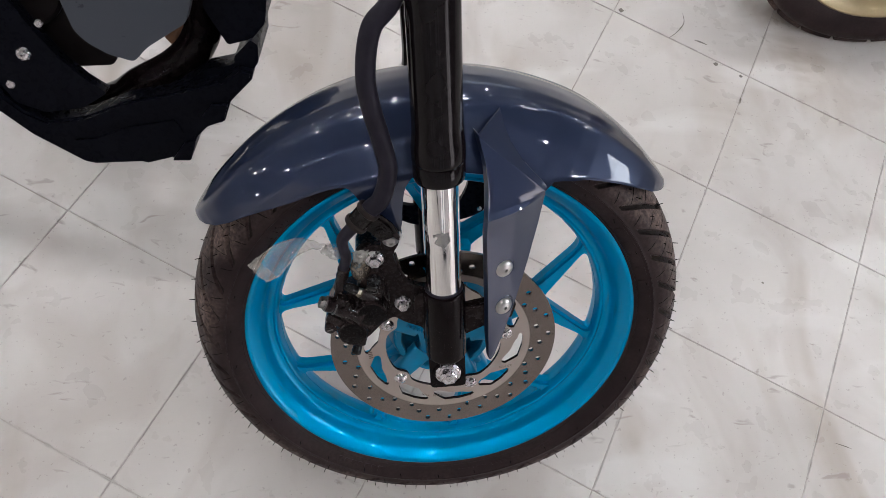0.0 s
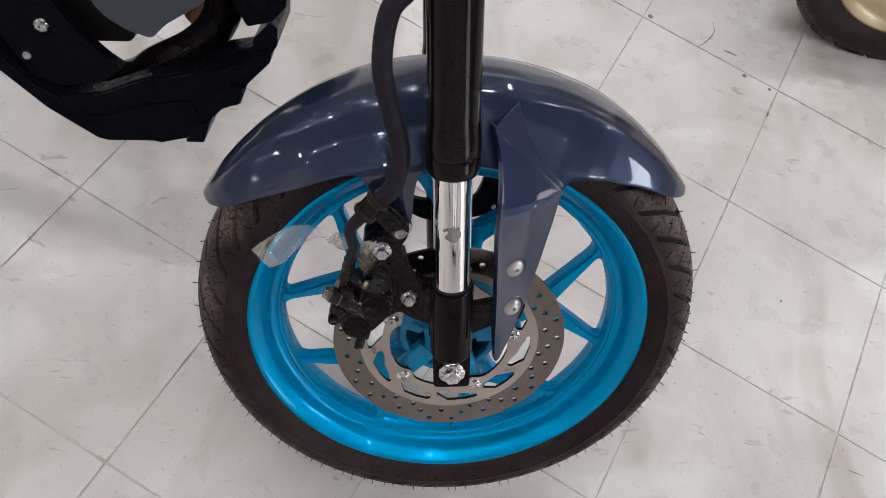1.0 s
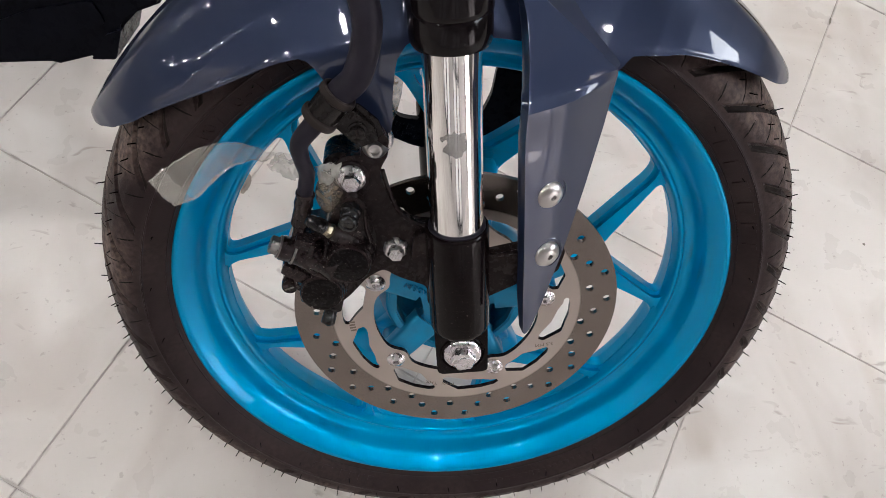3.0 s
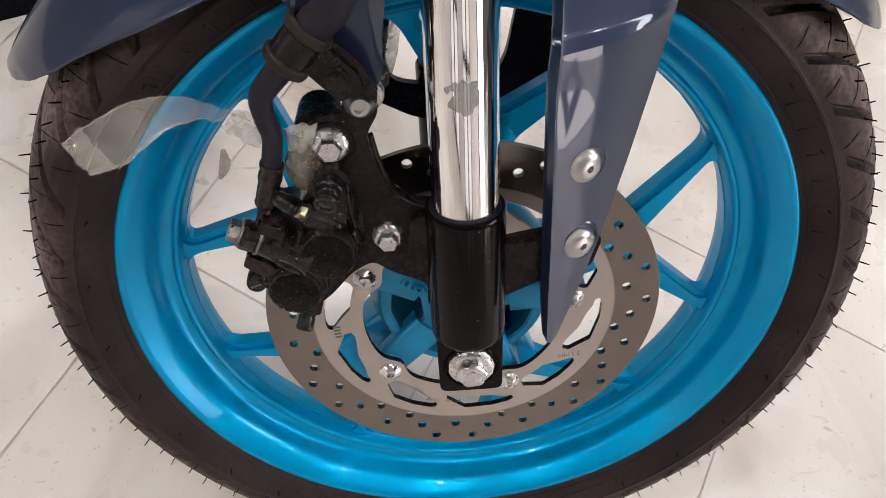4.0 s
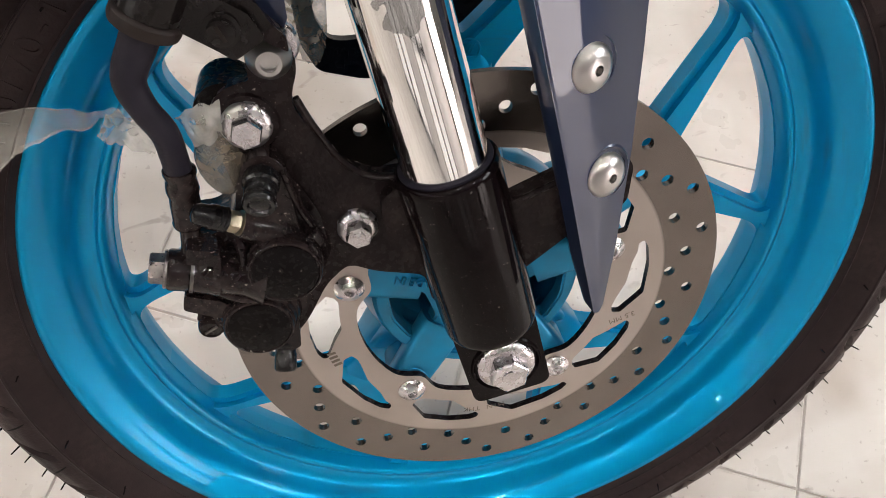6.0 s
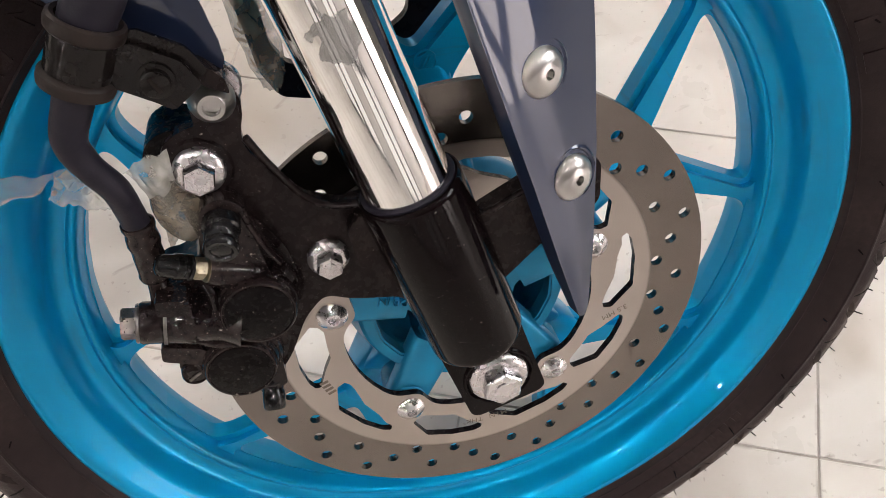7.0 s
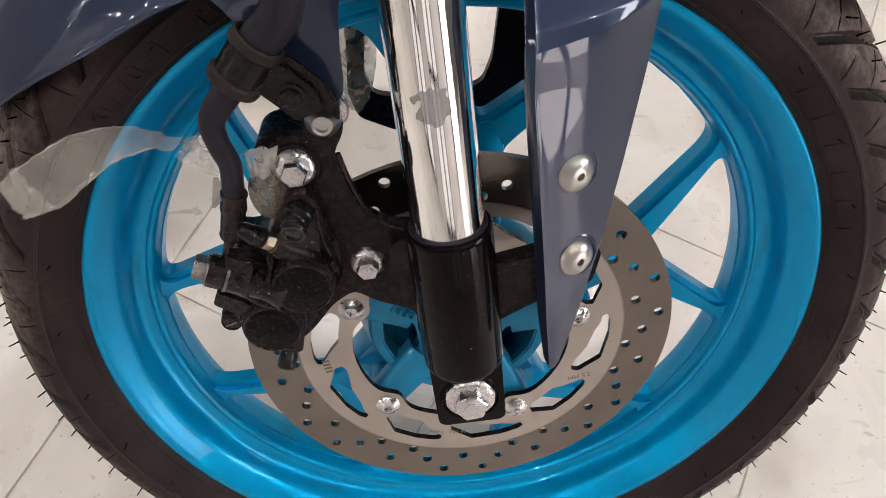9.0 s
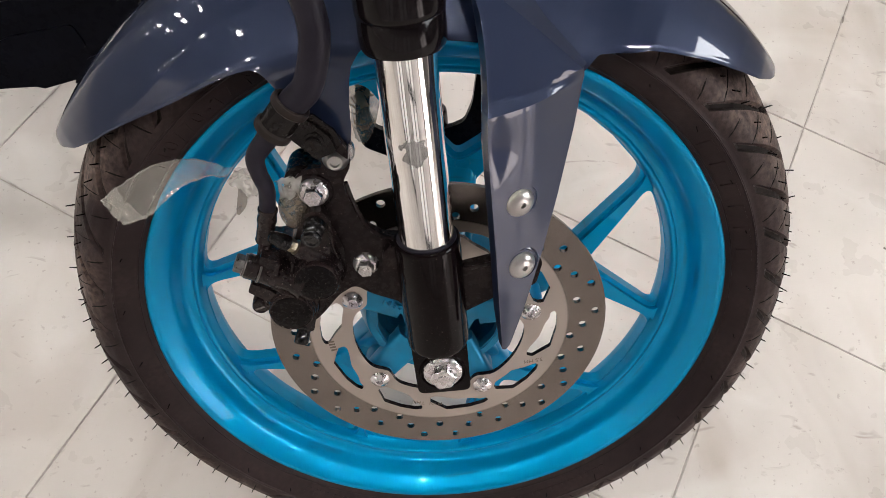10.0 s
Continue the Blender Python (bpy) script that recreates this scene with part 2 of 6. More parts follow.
def film_material(name, colour, alpha, rough):
    m = mat(name, colour, tuple(v * 0.8 for v in colour), rough, scale=60, bump=0.25, bscale=260, rvar=0.08)
    nt = m.node_tree
    cloud = nt.nodes.new("ShaderNodeTexNoise")
    cloud.inputs["Scale"].default_value, cloud.inputs["Detail"].default_value, cloud.inputs["Distortion"].default_value = 75, 6, 1.2
    tc = nt.nodes.new("ShaderNodeTexCoord")
    nt.links.new(tc.outputs["Object"], cloud.inputs["Vector"])
    haze = nt.nodes.new("ShaderNodeMapRange")
    haze.inputs["From Min"].default_value, haze.inputs["From Max"].default_value = 0.32, 0.68
    haze.inputs["To Min"].default_value, haze.inputs["To Max"].default_value = alpha * 0.72, min(1.0, alpha * 1.35)
    nt.links.new(cloud.outputs["Fac"], haze.inputs["Value"])
    nt.links.new(haze.outputs["Result"], nt.nodes["Principled BSDF"].inputs["Alpha"])
    return m


M_FILM = film_material("clear_film", (0.42, 0.39, 0.345), 0.30, 0.08)
M_FLAP = film_material("creased_film", (0.55, 0.53, 0.49), 0.5, 0.06)
M_FILM2 = film_material("dusty_film", (0.24, 0.20, 0.155), 0.62, 0.14)


def tile_material():
    m = mat("floor_tile", (0.590, 0.548, 0.515), (0.535, 0.496, 0.464), 0.33, scale=5, bump=0.0, rvar=0.09, spec=0.42)
    nt = m.node_tree
    b = nt.nodes["Principled BSDF"]
    geo = nt.nodes.new("ShaderNodeNewGeometry")
    for n in nt.nodes:
        if n.type == "TEX_NOISE":
            nt.links.new(geo.outputs["Position"], n.inputs["Vector"])
    info = nt.nodes.new("ShaderNodeObjectInfo")
    hsv = nt.nodes.new("ShaderNodeHueSaturation")
    mr = nt.nodes.new("ShaderNodeMapRange")
    mr.inputs["To Min"].default_value, mr.inputs["To Max"].default_value = 0.985, 1.01
    nt.links.new(info.outputs["Random"], mr.inputs["Value"])
    nt.links.new(mr.outputs["Result"], hsv.inputs["Value"])
    src = b.inputs["Base Color"].links[0].from_socket
    # broad worn and wiped stains, soft at their edges
    def stain(colour, scale, low, high, amount, stretch=(1, 1, 1)):
        nonlocal src
        mp = nt.nodes.new("ShaderNodeMapping")
        mp.inputs["Scale"].default_value = stretch
        mp.inputs["Rotation"].default_value = (0, 0, radians(38))
        nt.links.new(geo.outputs["Position"], mp.inputs["Vector"])
        sn = nt.nodes.new("ShaderNodeTexNoise")
        sn.inputs["Scale"].default_value, sn.inputs["Detail"].default_value, sn.inputs["Distortion"].default_value = scale, 3.5, 0.8
        nt.links.new(mp.outputs[0], sn.inputs["Vector"])
        sr = nt.nodes.new("ShaderNodeMapRange")
        sr.inputs["From Min"].default_value, sr.inputs["From Max"].default_value, sr.inputs["To Max"].default_value = low, high, amount
        nt.links.new(sn.outputs["Fac"], sr.inputs["Value"])
        sx_ = nt.nodes.new("ShaderNodeMix")
        sx_.data_type = "RGBA"
        sx_.inputs[7].default_value = (*colour, 1)
        nt.links.new(sr.outputs["Result"], sx_.inputs["Factor"])
        nt.links.new(src, sx_.inputs[6])
        src = sx_.outputs[2]

    stain((0.40, 0.36, 0.325), 2.1, 0.45, 0.68, 0.62)
    stain((0.42, 0.37, 0.335), 8.0, 0.50, 0.66, 0.45, (1, 0.7, 1))
    stain((0.34, 0.275, 0.215), 4.0, 0.55, 0.69, 0.72, (1, 0.4, 1))
    stain((0.66, 0.63, 0.60), 7.0, 0.54, 0.66, 0.55, (0.5, 1, 1))
    stain((0.26, 0.21, 0.185), 46.0, 0.665, 0.73, 0.55, (0.35, 1, 1))
    nt.links.new(src, hsv.inputs["Color"])
    # fine dark specks
    sp = nt.nodes.new("ShaderNodeTexNoise")
    sp.inputs["Scale"].default_value, sp.inputs["Detail"].default_value = 160.0, 2.0
    nt.links.new(geo.outputs["Position"], sp.inputs["Vector"])
    rr = nt.nodes.new("ShaderNodeMapRange")
    rr.inputs["From Min"].default_value, rr.inputs["From Max"].default_value = 0.68, 0.74
    rr.inputs["To Max"].default_value = 0.35
    nt.links.new(sp.outputs["Fac"], rr.inputs["Value"])
    mx = nt.nodes.new("ShaderNodeMix")
    mx.data_type = "RGBA"
    mx.inputs[7].default_value = (0.22, 0.18, 0.15, 1)
    nt.links.new(rr.outputs["Result"], mx.inputs["Factor"])
    nt.links.new(hsv.outputs["Color"], mx.inputs[6])
    # grime caught along the edges, broken up
    tc = [n for n in nt.nodes if n.type == "TEX_COORD"][0]
    ab = nt.nodes.new("ShaderNodeVectorMath")
    ab.operation = "ABSOLUTE"
    nt.links.new(tc.outputs["Object"], ab.inputs[0])
    sx = nt.nodes.new("ShaderNodeSeparateXYZ")
    nt.links.new(ab.outputs[0], sx.inputs[0])
    mxx = nt.nodes.new("ShaderNodeMath")
    mxx.operation = "MAXIMUM"
    nt.links.new(sx.outputs["X"], mxx.inputs[0])
    nt.links.new(sx.outputs["Y"], mxx.inputs[1])
    ed = nt.nodes.new("ShaderNodeMapRange")
    ed.inputs["From Min"].default_value, ed.inputs["From Max"].default_value = 0.1500, 0.1526
    nt.links.new(mxx.outputs[0], ed.inputs["Value"])
    gn = nt.nodes.new("ShaderNodeTexNoise")
    gn.inputs["Scale"].default_value, gn.inputs["Detail"].default_value = 34.0, 5.0
    nt.links.new(geo.outputs["Position"], gn.inputs["Vector"])
    gr = nt.nodes.new("ShaderNodeMapRange")
    gr.inputs["From Min"].default_value, gr.inputs["From Max"].default_value, gr.inputs["To Max"].default_value = 0.5, 0.75, 0.6
    nt.links.new(gn.outputs["Fac"], gr.inputs["Value"])
    gm = nt.nodes.new("ShaderNodeMath")
    gm.operation = "MULTIPLY"
    nt.links.new(ed.outputs["Result"], gm.inputs[0])
    nt.links.new(gr.outputs["Result"], gm.inputs[1])
    mg = nt.nodes.new("ShaderNodeMix")
    mg.data_type = "RGBA"
    mg.inputs[7].default_value = (0.16, 0.13, 0.105, 1)
    nt.links.new(gm.outputs[0], mg.inputs["Factor"])
    nt.links.new(mx.outputs[2], mg.inputs[6])
    nt.links.new(mg.outputs[2], b.inputs["Base Color"])
    return m


M_TILE = tile_material()
M_FARTILE = mat("far_floor_tile", (0.55, 0.51, 0.48), (0.50, 0.465, 0.435), 0.3, scale=2.0, spec=0.4)


# ---- mesh helpers ----
def finish(name, bm, material, angle=38):
    bmesh.ops.remove_doubles(bm, verts=bm.verts, dist=1e-6)
    bmesh.ops.recalc_face_normals(bm, faces=bm.faces)
    for f in bm.faces:
        f.smooth = True
    lim = radians(angle)
    for e in bm.edges:
        e.smooth = len(e.link_faces) == 2 and e.calc_face_angle(0) < lim
    me = bpy.data.meshes.new(name)
    bm.to_mesh(me)
    bm.free()
    me.materials.append(material)
    return me


def part(name, bm, material, parent, label="", angle=38):
    ob = new(name, finish(name, bm, material, angle))
    ob.parent = parent
    if parent is not None and parent.type == "EMPTY" and "shift" in SHIFT:
        ob.matrix_basis = SHIFT["shift"]
    if label:
        tagged(ob, label)
    return ob


SHIFT = {}


def lathe(profile, n=64, centre=(0, 0, 0), axis="Y", bm=None, a0=0.0, a1=360.0, closed=False):
    """Revolves (radius, along) pairs round an axis through centre."""
    bm = bm or bmesh.new()
    full = abs(a1 - a0) >= 359.9
    rings = []
    steps = n if full else n + 1
    for i in range(steps):
        a = radians(a0 + (a1 - a0) * i / n)
        ring = []
        for r, h in profile:
            if axis == "Y":
                p = (r * math.cos(a), h, r * math.sin(a))
            elif axis == "Z":
                p = (r * math.cos(a), r * math.sin(a), h)
            else:
                p = (h, r * math.cos(a), r * math.sin(a))
            ring.append(bm.verts.new(Vector(p) + Vector(centre)))
        rings.append(ring)
    m = len(profile)
    for i in range(n):
        A, B = rings[i], rings[(i + 1) % steps]
        for j in range(m if closed else m - 1):
            k = (j + 1) % m
            try:
                bm.faces.new((A[j], B[j], B[k], A[k]))
            except ValueError:
                pass
    return bm


def along(axis_dir, origin):
    """A matrix that carries local z to axis_dir at origin."""
    return Matrix.Translation(origin) @ Vector(axis_dir).to_track_quat("Z", "Y").to_matrix().to_4x4()


def moved(bm, m):
    bmesh.ops.transform(bm, matrix=m, verts=bm.verts)
    return bm


def joined(*bms):
    out = bmesh.new()
    for b in bms:
        me = bpy.data.meshes.new("tmp")
        b.to_mesh(me)
        b.free()
        out.from_mesh(me)
        bpy.data.meshes.remove(me)
    return out


def catmull(pts, steps=8):
    P = [Vector(p) for p in pts]
    P = [P[0] * 2 - P[1]] + P + [P[-1] * 2 - P[-2]]
    out = []
    for i in range(1, len(P) - 2):
        p0, p1, p2, p3 = P[i - 1:i + 3]
        for s in range(steps):
            t = s / steps
            out.append(0.5 * ((2 * p1) + (p2 - p0) * t + (2 * p0 - 5 * p1 + 4 * p2 - p3) * t * t + (3 * p1 - p0 - 3 * p2 + p3) * t ** 3))
    out.append(P[-2])
    return out


def sweep(path, size, n=16, power=2.0, up=(0, 1, 0), cap=True):
    """A tube along a path. size(t) gives half widths across and along up; power above 2 squares the section."""
    bm = bmesh.new()
    path = [Vector(p) for p in path]
    rings = []
    up = Vector(up)
    for i, p in enumerate(path):
        d = (path[min(i + 1, len(path) - 1)] - path[max(i - 1, 0)]).normalized()
        side = d.cross(up)
        if side.length < 1e-4:
            side = d.orthogonal()
        side.normalize()
        u = side.cross(d).normalized()
        w, h = size(i / (len(path) - 1))
        ring = []
        for k in range(n):
            a = 2 * math.pi * (k + 0.5) / n
            c, s = math.cos(a), math.sin(a)
            ring.append(bm.verts.new(p + side * (w * math.copysign(abs(c) ** (2 / power), c)) + u * (h * math.copysign(abs(s) ** (2 / power), s))))
        rings.append(ring)
    for A, B in zip(rings, rings[1:]):
        for k in range(n):
            bm.faces.new((A[k], A[(k + 1) % n], B[(k + 1) % n], B[k]))
    if cap:
        bm.faces.new(rings[0][::-1])
        bm.faces.new(rings[-1])
    return bm


def slab(outer, y0, y1, holes=(), bevel=0.0, segments=2):
    """A plate in the xz plane from y0 to y1, with holes, its rims bevelled."""
    bm = bmesh.new()
    edges = []
    for loop in (outer, *holes):
        vs = [bm.verts.new((x, y0, z)) for x, z in loop]
        edges += [bm.edges.new((a, b)) for a, b in zip(vs, vs[1:] + vs[:1])]
    bmesh.ops.triangle_fill(bm, use_beauty=True, use_dissolve=False, edges=edges)
    faces = bm.faces[:]
    top = bmesh.ops.extrude_face_region(bm, geom=faces)["geom"]
    bmesh.ops.translate(bm, verts=[v for v in top if isinstance(v, bmesh.types.BMVert)], vec=(0, y1 - y0, 0))
    bmesh.ops.recalc_face_normals(bm, faces=bm.faces)
    if bevel:
        es = [e for e in bm.edges if len(e.link_faces) == 2 and e.calc_face_angle(0) > radians(50) and abs(e.verts[0].co.y - e.verts[1].co.y) < 1e-6]
        bmesh.ops.bevel(bm, geom=es, offset=bevel, segments=segments, affect="EDGES", clamp_overlap=True)
    return bm


def rounded(poly, r, seg=5):
    """A polygon with its corners rounded by about r."""
    out = []
    n = len(poly)
    for i in range(n):
        p, a, b = Vector(poly[i]), Vector(poly[i - 1]), Vector(poly[(i + 1) % n])
        da, db = a - p, b - p
        k = min(r, da.length * 0.45, db.length * 0.45)
        s, e = p + da.normalized() * k, p + db.normalized() * k
        for j in range(seg + 1):
            t = j / seg
            q = s * (1 - t) ** 2 + p * 2 * t * (1 - t) + e * t * t
            out.append((q.x, q.y))
    return out


def circle(cx, cz, r, n=16, a0=0.0):
    return [(cx + r * math.cos(a0 + 2 * math.pi * k / n), cz + r * math.sin(a0 + 2 * math.pi * k / n)) for k in range(n)]


def polar(r, a):
    return (r * math.cos(radians(a)), r * math.sin(radians(a)))


def hexagon(r, h, chamfer=0.15, bm=None, z0=0.0):
    """A chamfered hexagonal head along local z."""
    return lathe([(0, z0), (r, z0), (r, z0 + h * (1 - chamfer)), (r * 0.9, z0 + h), (0, z0 + h)], 6, axis="Z", bm=bm)


def flange_bolt(origin, rf, rh, h, axis=(0, -1, 0), dimple=0.0, spin=0.0):
    a = lathe([(0, 0), (rf, 0), (rf, h * 0.18), (rf * 0.93, h * 0.3), (rh * 1.05, h * 0.42), (0, h * 0.42)], 32, axis="Z")
    b = moved(hexagon(rh, h * 0.6, z0=h * 0.4), Matrix.Rotation(spin, 4, "Z"))
    bms = [a, b]
    if dimple:
        bms.append(lathe([(dimple, h), (dimple, h + 0.0006), (0, h + 0.0006)], 12, axis="Z"))
    return moved(joined(*bms), along(axis, origin))


def dome_screw(origin, r, h, axis=(0, -1, 0), socket=0.3):
    s = r * socket
    prof = [(r * 0.98, -0.001), (r, 0)]
    for k in range(1, 8):
        t = k / 8
        prof.append((r * math.cos(t * math.pi / 2) * (1 - s / r) + s, h * math.sin(t * math.pi / 2)))
    prof += [(s * 1.05, h), (s, h - 0.0003)]
    a = lathe(prof, 32, axis="Z")
    b = lathe([(s, h - 0.0003), (s * 0.95, h - 0.0025), (0, h - 0.0028)], 6, axis="Z")
    return moved(joined(a, b), along(axis, origin))


# ---- the room ----
def box(x0, y0, z0, x1, y1, z1, bm=None):
    bm = bm or bmesh.new()
    vs = [bm.verts.new((x, y, z)) for x in (x0, x1) for y in (y0, y1) for z in (z0, z1)]
    for f in ((0, 1, 3, 2), (4, 6, 7, 5), (0, 4, 5, 1), (2, 3, 7, 6), (0, 2, 6, 4), (1, 5, 7, 3)):
        bm.faces.new([vs[i] for i in f])
    return bm


def structure(name, bm, material, label, category):
    ob = new(name, finish(name, bm, material))
    return tagged(ob, label, category, kind="structure")


RX0, RX1, RY0, RY1, RH = -13.0, 3.85, -4.2, 8.6, 3.0
floor = structure("floor", box(RX0, RY0, -0.12, RX1, RY1, FLOOR_Z - 0.0016), M_GROUT, "showroom floor of polished off-white square tiles with thin grey joints", "floor")
wall_n = joined(box(RX0 - 0.15, RY1, -0.12, 0.2, RY1 + 0.15, RH), box(3.2, RY1, -0.12, RX1 + 0.15, RY1 + 0.15, RH), box(0.2, RY1, 2.4, 3.2, RY1 + 0.15, RH), box(0.2, RY1, -0.12, 3.2, RY1 + 0.15, 0.5))
structure("wall_north", wall_n, M_WALL, "grey painted showroom wall round a glazed shop front", "wall")
structure("backdrop_north", box(-0.4, RY1 + 0.6, 0.0, 3.8, RY1 + 0.62, 2.9), M_NORTHPANE, "pale daylight outside the shop front", "backdrop")
wall_s = joined(box(RX0 - 0.15, RY0 - 0.15, -0.12, -2.2, RY0, RH), box(-0.75, RY0 - 0.15, -0.12, 0.15, RY0, RH), box(1.7, RY0 - 0.15, -0.12, RX1 + 0.15, RY0, RH), box(-2.2, RY0 - 0.15, 2.3, -0.75, RY0, RH), box(0.15, RY0 - 0.15, 2.3, 1.7, RY0, RH), box(-2.2, RY0 - 0.15, -0.12, -0.75, RY0, 0.0), box(0.15, RY0 - 0.15, -0.12, 1.7, RY0, 0.0))
structure("wall_south", wall_s, M_WHITEWALL, "painted showroom wall with two glazed doors", "wall")
structure("wall_west", box(RX0 - 0.15, RY0, -0.12, RX0, RY1, RH), M_WALL, "plain grey painted showroom wall", "wall")
wall_e = joined(box(RX1, RY0, -0.12, RX1 + 0.15, -3.9, RH), box(RX1, -3.9, 2.3, RX1 + 0.15, -2.2, RH), box(RX1, -3.9, -0.12, RX1 + 0.15, -2.2, 0.0), box(RX1, -2.2, -0.12, RX1 + 0.15, -1.55, RH), box(RX1, 0.55, -0.12, RX1 + 0.15, RY1, RH), box(RX1, -1.55, 2.95, RX1 + 0.15, 0.55, RH), box(RX1, -1.55, -0.12, RX1 + 0.15, 0.55, 1.6))
structure("wall_east", wall_e, M_WALL, "painted wall round a glazed shop window", "wall")
structure("ceiling", box(RX0, RY0, RH, RX1, RY1, RH + 0.12), M_CEIL, "plain dark showroom ceiling", "ceiling")
structure("backdrop", box(RX1 + 0.6, -2.6, 1.0, RX1 + 0.62, 1.5, 3.5), M_SKYPANE, "bright daylight outside the shop front", "backdrop")
# glow added beyond the east wall to brighten the fin's reflections
structure("backdrop_east", box(RX1 + 0.6, -4.6, -0.1, RX1 + 0.62, -2.65, 2.6), M_EASTGLOW, "added warm glow behind the unseen side door", "backdrop")
structure("backdrop_south", box(-2.6, RY0 - 0.62, -0.1, 2.1, RY0 - 0.6, 2.5), M_DOORPANE, "bright daylight outside the glazed doors", "backdrop")
for n, (x0, x1) in enumerate(((-2.2, -0.75), (0.15, 1.7))):
    dr = tagged(new("door_%d" % (n + 1)), "closed glazed double door with dark metal frame", "door", kind="structure")
    xm = (x0 + x1) / 2
    for x in (x0, xm - 0.09, xm + 0.01, x1 - 0.08):
        part("stile", box(x, RY0 - 0.1, 0.0, x + 0.08, RY0 - 0.05, 2.3), M_PLASTIC, dr)
    for z in (0.0, 0.95, 2.2):
        part("rail", box(x0 + 0.08, RY0 - 0.1, z, x1 - 0.08, RY0 - 0.05, z + 0.1), M_PLASTIC, dr)
# unseen door added round that glow
dr = tagged(new("door_3"), "added unseen glazed side door with dark slats blocking its upper light", "door", kind="structure")
for y in (-3.9, -3.09, -2.28):
    part("stile", box(RX1 + 0.05, y, 0.0, RX1 + 0.1, y + 0.08, 2.3), M_PLASTIC, dr)
part("rail", box(RX1 + 0.055, -3.82, 2.2, RX1 + 0.095, -2.28, 2.28), M_PLASTIC, dr)
# slats added to keep the glow off the fin's upper facet
for k in range(5):
    part("shutter_slat", box(RX1 + 0.02, -3.82, 1.64 + 0.112 * k, RX1 + 0.04, -2.28, 1.75 + 0.112 * k), M_PLASTIC, dr)
win = tagged(new("window_1"), "glazed shop window with dark frame", "window", kind="structure")
for y in (-1.55, -0.53, 0.49):
    part("mullion", box(RX1 + 0.04, y, 1.6, RX1 + 0.1, y + 0.06, 2.95), M_PLASTIC, win)
part("transom", box(RX1 + 0.045, -1.49, 2.87, RX1 + 0.095, 0.49, 2.93), M_PLASTIC, win)
win2 = tagged(new("window_2"), "wide glazed shop front with dark frame", "window", kind="structure")
for x in (0.2, 1.2, 2.2, 3.14):
    part("mullion", box(x, RY1 + 0.04, 0.5, x + 0.06, RY1 + 0.1, 2.4), M_PLASTIC, win2)
part("transom", box(0.26, RY1 + 0.05, 1.7, 3.14, RY1 + 0.09, 1.75), M_PLASTIC, win2)

# rows of small downlights
LAMPS = []
lamp_rnd = random.Random(12)
for row in range(6):
    for k in range(11):
        LAMPS.append((-12.2 + 1.5 * k + 0.4 * (row % 2) + lamp_rnd.uniform(-0.05, 0.05), -3.5 + 2.3 * row + lamp_rnd.uniform(-0.05, 0.05)))
LAMPS = [q for q in LAMPS if not (abs(q[0]) < 3.2 and q[1] < -3.0)]
PANELS = [(3.45, 3.15), (3.25, 1.85), (1.42, 1.15), (2.4, 3.3)]


def ceiling_light():
    root = tagged(new("ceiling_light"), "small round white recessed ceiling downlight switched on", "lamp", "ceiling lights")
    part("frame", lathe([(0.058, -0.002), (0.060, -0.012), (0.066, -0.016), (0.074, -0.012), (0.076, 0.0)], 28, axis="Z"), M_WALL, root)
    part("diffuser", lathe([(0.0, -0.008), (0.0585, -0.008), (0.0585, -0.004), (0.0, -0.004)], 24, axis="Z"), M_LAMP, root)
    return root


lamp0 = ceiling_light()
lamp0.matrix_basis = pose(*LAMPS[0], RH)
for x, y in LAMPS[1:]:
    copy_thing(lamp0, pose(x, y, RH))


def panel_light():
    root = tagged(new("ceiling_panel_light"), "square white flush ceiling panel light switched on", "lamp", "ceiling panel lights")
    part("frame", joined(box(-0.16, -0.16, -0.02, -0.14, 0.16, 0), box(0.14, -0.16, -0.02, 0.16, 0.16, 0), box(-0.14, -0.16, -0.02, 0.14, -0.14, 0), box(-0.14, 0.14, -0.02, 0.14, 0.16, 0)), M_WALL, root)
    part("diffuser", box(-0.14, -0.14, -0.012, 0.14, 0.14, -0.004), M_PANEL, root)
    return root


panel0 = panel_light()
panel0.matrix_basis = pose(*PANELS[0], RH)
for x, y in PANELS[1:]:
    copy_thing(panel0, pose(x, y, RH))

# ---- the motorcycle's front end ----
CONTACT = Matrix.Translation((0, 0.036, -0.2822))
moto = new("motorcycle")
moto.matrix_basis = BIKE @ CONTACT
SHIFT["shift"] = CONTACT.inverted()
tagged(moto, "slate grey motorcycle with cyan front wheel leaning on its stand", "motorcycle")

# tyre: section from bead over sidewall and shoulder to the crown
SECTION = [(0.2285, 0.0405), (0.233, 0.0455), (0.239, 0.0500), (0.245, 0.0535), (0.2495, 0.0556), (0.2520, 0.0560)]
TREAD = [(0.2532, 0.0552), (0.2620, 0.0545), (0.2692, 0.0514), (0.2752, 0.0462), (0.2800, 0.0395), (0.2842, 0.0325), (0.2875, 0.0258), (0.2900, 0.0192), (0.2918, 0.0127), (0.2928, 0.0062), (0.2931, 0.0)]


